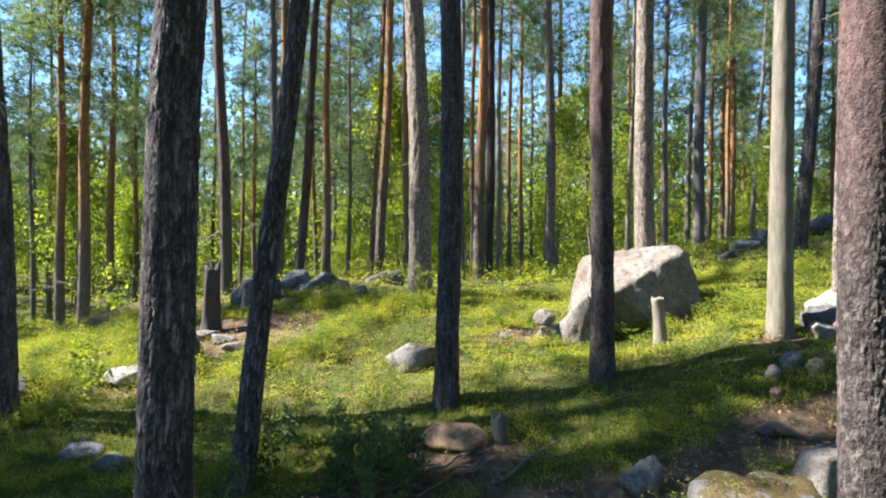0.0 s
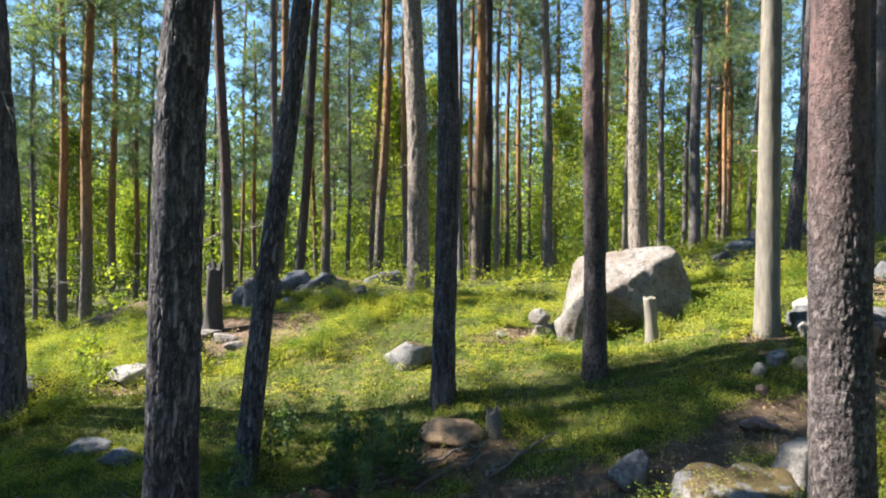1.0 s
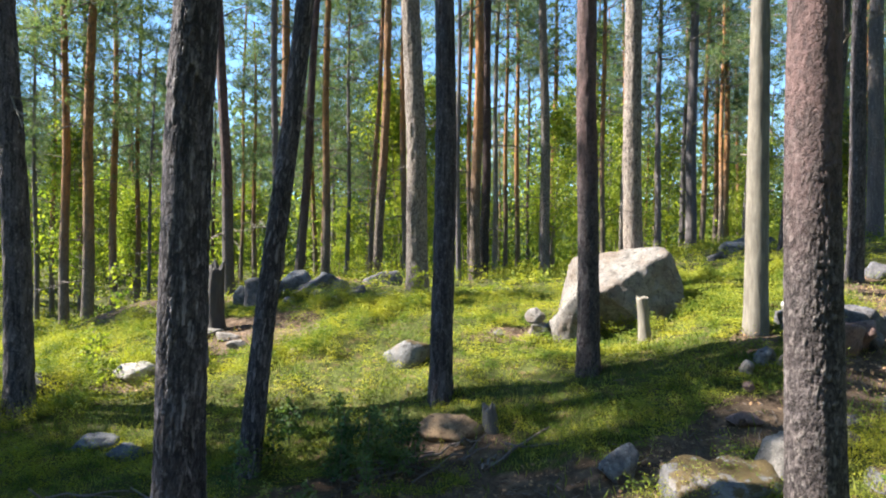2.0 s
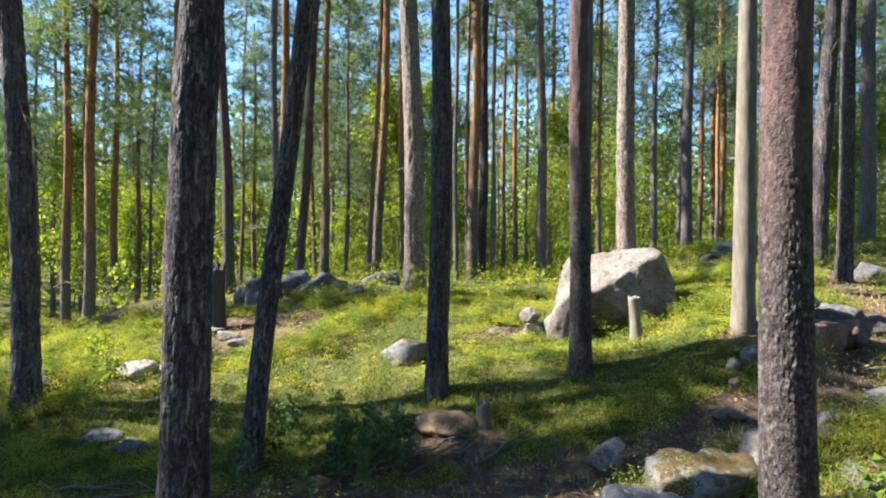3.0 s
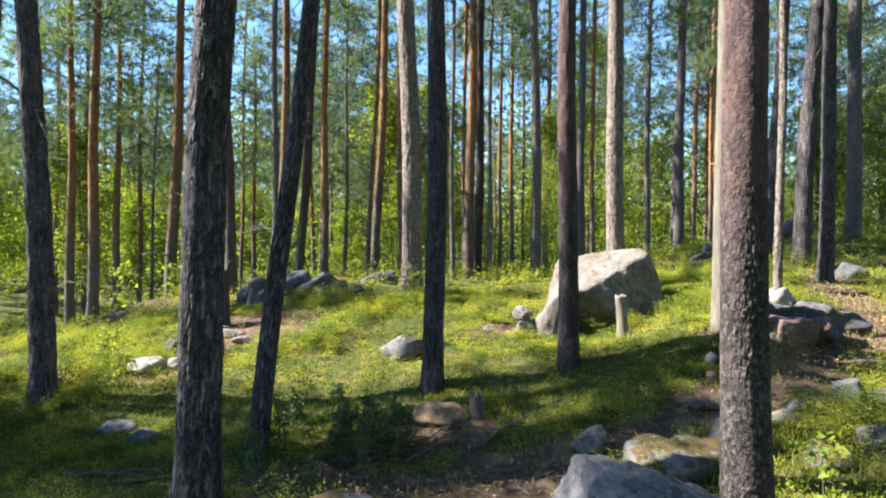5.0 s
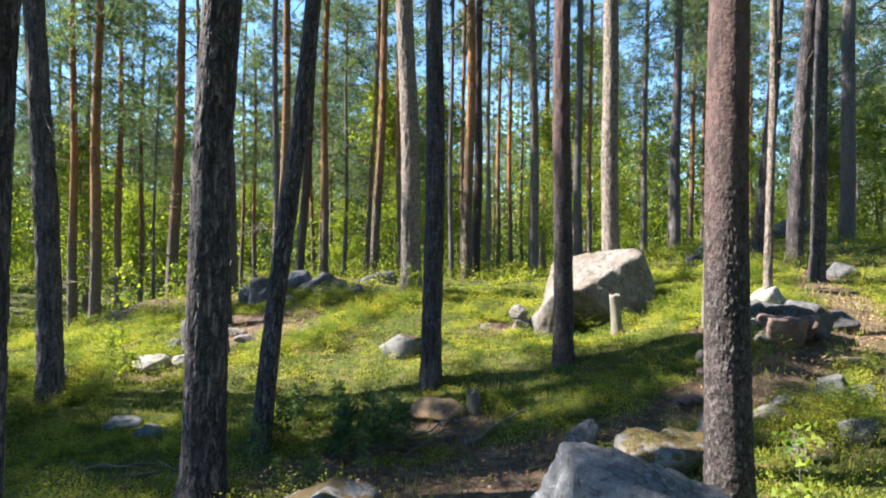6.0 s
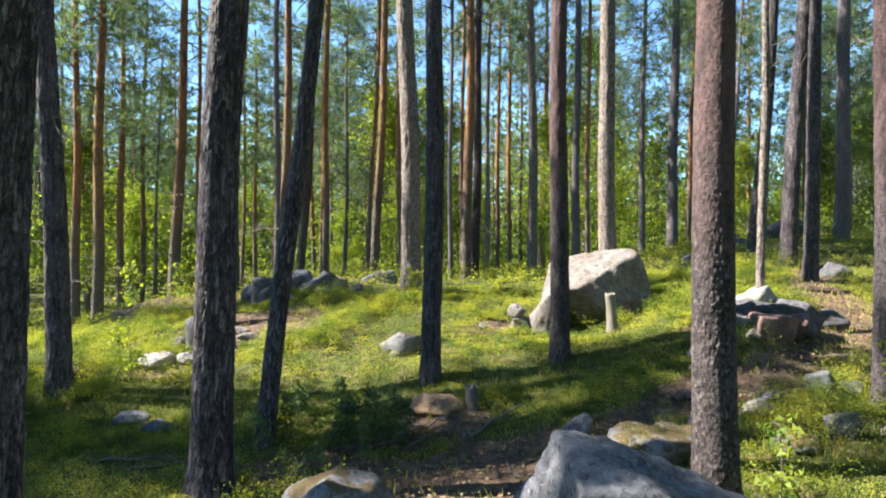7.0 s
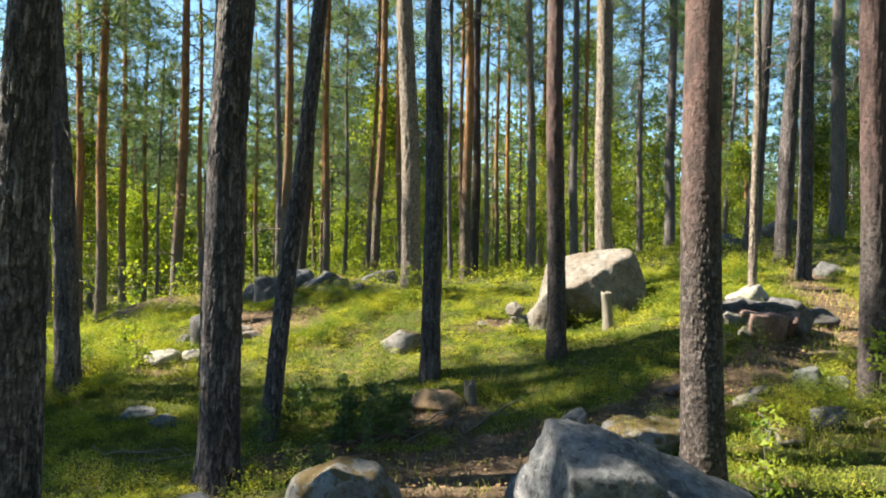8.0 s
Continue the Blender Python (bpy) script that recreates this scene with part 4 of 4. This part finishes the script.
# the front rocks
rock("boulder", 1.02, 1.58, 1.15, (1.72, 1.72, 1.72), GRANITE_SPOTTED, "large blue-grey lichen-spotted boulder with a sloping top", 113, rough=0.07, level=6,
     planes=[(0.44, -0.12, 0.88, 0.405), (0.02, -0.2, 0.97, 0.47), (-0.97, -0.08, 0.2, 0.46), (-0.05, -0.99, 0.04, 0.44), (0.3, -0.95, 0.0, 0.5), (0.0, -0.8, 0.6, 0.6), (0.1, 0.9, 0.4, 0.45), (1, 0.0, 0.15, 0.95), (-0.7, -0.3, 0.65, 0.66), (0, 0, -1, 0.85)])
rock("rock", -0.46, 2.45, 0.69, (0.72, 0.6, 0.8), GRANITE_MOSS, "grey rock with brown moss over its back", 112, rough=0.05, level=5,
     planes=[(0.22, -0.1, 0.95, 0.62), (-0.72, -0.5, 0.48, 0.72), (0.1, -0.9, 0.25, 0.7), (0.8, -0.1, 0.6, 0.74), (0.5, -0.5, 0.7, 0.74), (0.0, 0.9, 0.4, 0.7), (-0.4, 0.0, 0.9, 0.68), (-0.1, -0.6, 0.8, 0.72), (0, 0, -1, 0.7)])
stone(-1.55, 2.75, (0.62, 0.5, 0.36), GRANITE_GREY, "flat blue-grey rock beside the thick trunk", 113, 0.6, name="rock")
# boulders on the far rise
stone(7.9, 15.0, (1.0, 0.8, 0.6), GRANITE_DARK_SHADED, "dark boulder on the far rise", 114, 0.6, name="rock")
stone(7.0, 14.2, (0.9, 0.7, 0.5), GRANITE_GREY, "grey boulder on the far rise", 115, 0.6, name="rock")
stone(9.6, 15.6, (1.1, 0.9, 0.9), GRANITE_DARK_SHADED, "dark boulder on the far rise", 116, 0.7, name="rock")
stone(7.55, 10.2, (0.6, 0.5, 0.4), GRANITE_DARK_SHADED, "dark rock on the grassy rise", 117, 0.6, name="rock")
stone(6.1, 13.2, (0.5, 0.4, 0.3), GRANITE_DARK_SHADED, "dark rock on the grassy rise", 118, 0.6, name="rock")


rock("soil_mound", 0.16, 5.5, gz(0.16, 5.5) + 0.075, (0.66, 0.42, 0.3), NEEDLE_LITTER, "small tan mound of dry needles beside a dark hollow", 181, rough=0.07, facets=40, category="mound", level=4)


# ---- fallen sticks by the mound ----
def stick(x, y, length, r, turn, label, seed):
    rng = np.random.default_rng(seed)
    s = np.linspace(-0.5, 0.5, 6)
    a = radians(turn)
    X = x + np.cos(a) * length * s + rng.normal(0, 0.03 * length, 6)
    Y = y + np.sin(a) * length * s + rng.normal(0, 0.03 * length, 6)
    Z = ground_z(X, Y) + 0.7 * r + np.abs(rng.normal(0, 0.03, 6))
    pts = np.stack([X - x, Y - y, Z - gz(x, y)], 1)
    ob = new("fallen_stick", mesh_from("fallen_stick", *tube(pts, r * (1 - 0.5 * (s + 0.5)), 7), TWIG))
    ob.matrix_basis = pose(x, y, gz(x, y))
    return tagged(ob, label, "stick", "fallen sticks")


rng_s = random.Random(12)
for i in range(16):
    stick(-0.05 + rng_s.gauss(0, 0.5), 5.02 + rng_s.gauss(0, 0.16), rng_s.uniform(0.3, 0.8), rng_s.uniform(0.008, 0.018), rng_s.uniform(-40, 70), "grey crooked fallen stick on dark soil", 500 + i)
for i in range(6):
    stick(-2.6 + rng_s.gauss(0, 0.6), 4.7 + rng_s.gauss(0, 0.25), rng_s.uniform(0.4, 0.9), rng_s.uniform(0.007, 0.014), rng_s.uniform(-30, 40), "thin dry fallen stick in the shade", 540 + i)


# ---- undergrowth ----
def density(x, y):
    patch = 0.62 + 1.0 * fbm(x * 1.1, y * 1.1, 4, 4, 31)
    return np.clip(patch, 0.22, 1.0) * (1 - bareness(x, y))


def undergrowth(name, count, box, leaf, height, per, mat, label, seed, power=1.0, three=False):
    """Low plants: stems' leaves as small blades, clumped and thinned by the soil."""
    rng = np.random.default_rng(seed)
    x0, x1, y0, y1 = box
    x, y = rng.uniform(x0, x1, count), rng.uniform(y0, y1, count)
    clump = np.clip(0.42 + 1.3 * fbm(x * 2.9, y * 2.9, 9, 3, 33) + 0.9 * vnoise(x * 1.1, y * 1.1, 5, 35), 0.08, 2.0)
    keep = rng.random(count) < density(x, y) ** power * np.clip(0.45 + clump, 0, 1)
    x, y, clump = x[keep], y[keep], clump[keep]
    z = ground_z(x, y)
    hgt = np.clip(height * clump * rng.uniform(0.6, 1.3, len(x)), 0.03, None)
    n = len(x)
    px, py, pz, hh = (np.repeat(a, per) for a in (x, y, z, hgt))
    f = rng.uniform(0.2, 1.0, n * per) ** 0.7
    sp = 0.05 * (height / 0.2)
    c = np.stack([px + rng.normal(0, sp, n * per), py + rng.normal(0, sp, n * per), pz + hh * f], 1)
    d = np.stack([rng.normal(0, 1, n * per), rng.normal(0, 1, n * per), rng.uniform(-0.3, 0.6, n * per)], 1)
    L = leaf * rng.uniform(0.6, 1.4, n * per)
    v, q = blades(c, d, L, L * rng.uniform(0.22, 0.34, n * per), rng, 0.62, three)
    return tagged(new(name, mesh_from(name, v, q, mat, False)), label, "undergrowth", kind="stuff")


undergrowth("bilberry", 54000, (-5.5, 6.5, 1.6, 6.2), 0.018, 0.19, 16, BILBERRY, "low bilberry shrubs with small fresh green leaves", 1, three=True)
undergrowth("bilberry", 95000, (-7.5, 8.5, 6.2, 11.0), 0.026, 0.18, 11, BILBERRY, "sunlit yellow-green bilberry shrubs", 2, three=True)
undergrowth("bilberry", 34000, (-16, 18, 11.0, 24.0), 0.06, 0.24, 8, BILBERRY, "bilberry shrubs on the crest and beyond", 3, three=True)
undergrowth("bilberry", 5000, (-6, 7, -4, 1.6), 0.04, 0.16, 6, BILBERRY, "bilberry shrubs near the trail", 4, three=True)
undergrowth("bilberry", 9000, (-40, 40, 24, 60), 0.22, 0.4, 7, BILBERRY, "far undergrowth between the pines", 5, three=True)


def grass(count, boxes, seed):
    rng = np.random.default_rng(seed)
    vs, base = [], 0
    for x0, x1, y0, y1, share, tall in boxes:
        n = int(count * share)
        x, y = rng.uniform(x0, x1, n), rng.uniform(y0, y1, n)
        keep = rng.random(n) < np.clip(0.5 + 0.9 * fbm(x * 1.6, y * 1.6, 2, 3, 37), 0.02, 1) * (1 - 0.75 * bareness(x, y))
        x, y = x[keep], y[keep]
        c = np.stack([x, y, ground_z(x, y) - 0.01], 1)
        d = np.stack([rng.normal(0, 0.35, len(x)), rng.normal(0, 0.35, len(x)), np.ones(len(x))], 1)
        L = tall * rng.uniform(0.5, 1.3, len(x))
        vs.append(blades(c, d, L, np.full(len(x), 0.0035 + 0.012 * tall), rng))
    v, q = join(vs)
    tagged(new("grass", mesh_from("grass", v, q, GRASS, False)), "thin fresh and dry grass blades", "grass", kind="stuff")


grass(60000, [(-5, 6, 1.6, 6.2, 0.45, 0.1), (-7, 7, 6.2, 11, 0.4, 0.11), (4.5, 9, 5, 11, 0.2, 0.12)], 6)


def litter(seed):
    """Fallen twigs, cones' scales and bark flakes on the bare soil."""
    rng = np.random.default_rng(seed)
    out = []
    while len(out) < 900:
        x, y = rng.uniform(-5, 7), rng.uniform(2.2, 9.5)
        if rng.random() > 0.12 + 0.88 * bareness(x, y):
            continue
        L, a = rng.uniform(0.04, 0.3) ** 1.2, rng.uniform(0, 6.28)
        p0, p1 = np.array([x, y]), np.array([x + L * np.cos(a), y + L * np.sin(a)])
        pm = (p0 + p1) / 2 + rng.normal(0, 0.06 * L, 2)
        pts = [(*q, gz(*q) + 0.004) for q in (p0, pm, p1)]
        r = rng.uniform(0.002, 0.006)
        out.append(tube(pts, [r, r * 0.9, r * 0.5], 4))
    v, f = join(out)
    tagged(new("forest_litter", mesh_from("forest_litter", v, f, TWIG)), "fallen twigs scattered on the forest floor", "litter", kind="stuff")


litter(7)


def dry_leaves(seed):
    """Brown leaf and bark flakes and cone bits lying flat."""
    rng = np.random.default_rng(seed)
    x, y = rng.uniform(-6, 7.5, 40000), rng.uniform(2.2, 13.5, 40000)
    keep = rng.random(40000) < 0.06 + 0.9 * bareness(x, y)
    x, y = x[keep], y[keep]
    p = np.stack([x, y, ground_z(x, y) + rng.uniform(0.0, 0.02, len(x))], 1)
    d = np.stack([rng.normal(0, 1, len(x)), rng.normal(0, 1, len(x)), rng.normal(0, 0.25, len(x))], 1)
    L = rng.uniform(0.015, 0.05, len(x))
    v, q = blades(p, d, L, L * rng.uniform(0.15, 0.4, len(x)), rng, 0.75)
    tagged(new("fallen_leaves", mesh_from("fallen_leaves", v, q, DRY_LEAF, False)), "brown fallen leaves and bark flakes on the soil", "litter", kind="stuff")


dry_leaves(8)


# ---- broadleaf saplings and shrubs ----
def sapling_parts(seed, h, spread, leaves, leaf, mat):
    rng = np.random.default_rng(seed)
    s = np.linspace(0, 1, 8)
    stem = np.stack([0.04 * h * np.sin(s * 3 + seed), 0.03 * h * np.cos(s * 2 + seed), h * s], 1)
    wood, c, d = [tube(stem, 0.006 * h * (1 - 0.85 * s) + 0.002, 6)], [], []
    for b in range(int(16 + h * 3)):
        f = rng.uniform(0.18, 1.0)
        p = np.array([np.interp(f, s, stem[:, i]) for i in range(3)])
        a, R = rng.uniform(0, 6.28), spread * (1.1 - 0.8 * f) * rng.uniform(0.5, 1.1)
        t = np.linspace(0, 1, 4)
        pts = p + np.stack([np.cos(a) * R * t, np.sin(a) * R * t, R * (0.5 * t - 0.25 * t * t)], 1)
        wood.append(tube(pts, 0.0022 * h * (1 - 0.8 * t) + 0.001, 4))
        n = max(3, int(leaves / (16 + h * 3)))
        u = rng.uniform(0.2, 1.05, n)
        q = np.stack([np.interp(u, t, pts[:, i]) for i in range(3)], 1) + rng.normal(0, 0.14 * spread, (n, 3))
        c.append(q)
        d.append(rng.normal(0, 1, (n, 3)) + np.array([0, 0, -0.3]))
    c, d = np.concatenate(c), np.concatenate(d)
    L = leaf * rng.uniform(0.6, 1.3, len(c))
    v, f = blades(c, d, L, L * 0.36, rng, three=True)
    wv, wf = join(wood[1:])
    return mesh_from("stem", *wood[0], TWIG), mesh_from("foliage", v, f, mat, False), mesh_from("twigwork", wv, wf, TWIG)


def sapling(x, y, meshes, name, label, turn=0.0, scale=1.0, group=""):
    t = thing(name, x, y, gz(x, y), label, "tree" if "tree" in name or "birch" in name else "shrub", group)
    m = pose(0, 0, 0, 0, 0, turn) @ Matrix.Scale(scale, 4)
    part("stem", meshes[0], t, m=m)
    part("foliage", meshes[1], t, m=m, kind="stuff")
    part("twigwork", meshes[2], t, m=m, kind="stuff")
    return t


BIRCHES = [sapling_parts(300 + i, 4.2 + 0.8 * (i % 3), 1.3, 6200, 0.085, BIRCH) for i in range(5)]
rng_b = random.Random(77)
for i in range(85):
    y = rng_b.uniform(19, 48)
    x = rng_b.uniform(-0.8, 0.8) * (y + 4)
    sapling(x, y, BIRCHES[i % 5], "birch_sapling", "young birch with bright green leaves under the pines", rng_b.uniform(0, 360), rng_b.uniform(0.6, 1.7), "young birches")
SMALL = [sapling_parts(330 + i, 0.5, 0.2, 190, 0.05, SHRUB) for i in range(3)]
for i in range(24):
    x, y = -0.85 + rng_b.gauss(0, 0.42), 5.2 + rng_b.gauss(0, 0.42)
    sapling(x, y, SMALL[i % 3], "shrub", "knee-high dark green leafy shrub in shade", rng_b.uniform(0, 360), rng_b.uniform(0.6, 1.1), "shrubs by the mound")
SPROUT = [sapling_parts(340 + i, 0.75, 0.26, 170, 0.062, BIRCH) for i in range(3)]
sapling(2.24, 2.5, SPROUT[0], "shrub", "young sprout with light green leaves beside a trunk", 20, 0.95)
sapling(-4.0, 7.0, SPROUT[1], "shrub", "thin leafy sprout in the grass", 80, 1.0)
sapling(-4.4, 7.6, SPROUT[2], "shrub", "thin leafy sprout in the grass", 10, 0.9)
sapling(4.0, 3.3, SPROUT[1], "shrub", "young sprout with light green leaves", 200, 0.8)
sapling(4.35, 4.4, SPROUT[2], "shrub", "young leafy sprout beside a reddish trunk", 120, 1.1)
sapling(-7.6, 14.2, SPROUT[0], "shrub", "leafy sprout at the edge of the wood", 40, 1.9)
sapling(-6.6, 14.6, SPROUT[1], "shrub", "leafy sprout at the edge of the wood", 140, 1.6)
sapling(-0.35, 10.3, SPROUT[2], "shrub", "small sprout at a pale trunk's foot", 60, 0.8)


def far_woods(name, seed, n, near, deep, tall, leaf, gap, mat, label):
    """The dense green of the wood's far side, with gaps."""
    rng = np.random.default_rng(seed)
    y = rng.uniform(near, near + deep, n)
    x = rng.uniform(-1.0, 1.0, n) * (0.85 * y + 8)
    z = rng.uniform(0, 1, n) ** 1.5 * tall
    keep = fbm(x * 0.16, y * 0.16, z * 0.22, 3, 41 + seed) > 0.25 * (z / tall) + gap
    x, y, z = x[keep], y[keep], z[keep]
    c = np.stack([x, y, z + ground_z(x, y)], 1)
    L = rng.uniform(0.7, 1.5, len(x)) * leaf
    v, q = blades(c, rng.normal(0, 1, (len(x), 3)), L, L * 0.3, rng, three=True)
    tagged(new(name, mesh_from(name, v, q, mat, False)), label, "woods", kind="stuff")


far_woods("far_woods", 9, 105000, 48, 32, 14, 0.6, -0.35, NEEDLES, "distant sunlit green foliage behind the pines")
far_woods("far_thicket", 10, 90000, 27, 22, 7.5, 0.2, -0.1, BIRCH, "bright green young birch leaves between the far pines")
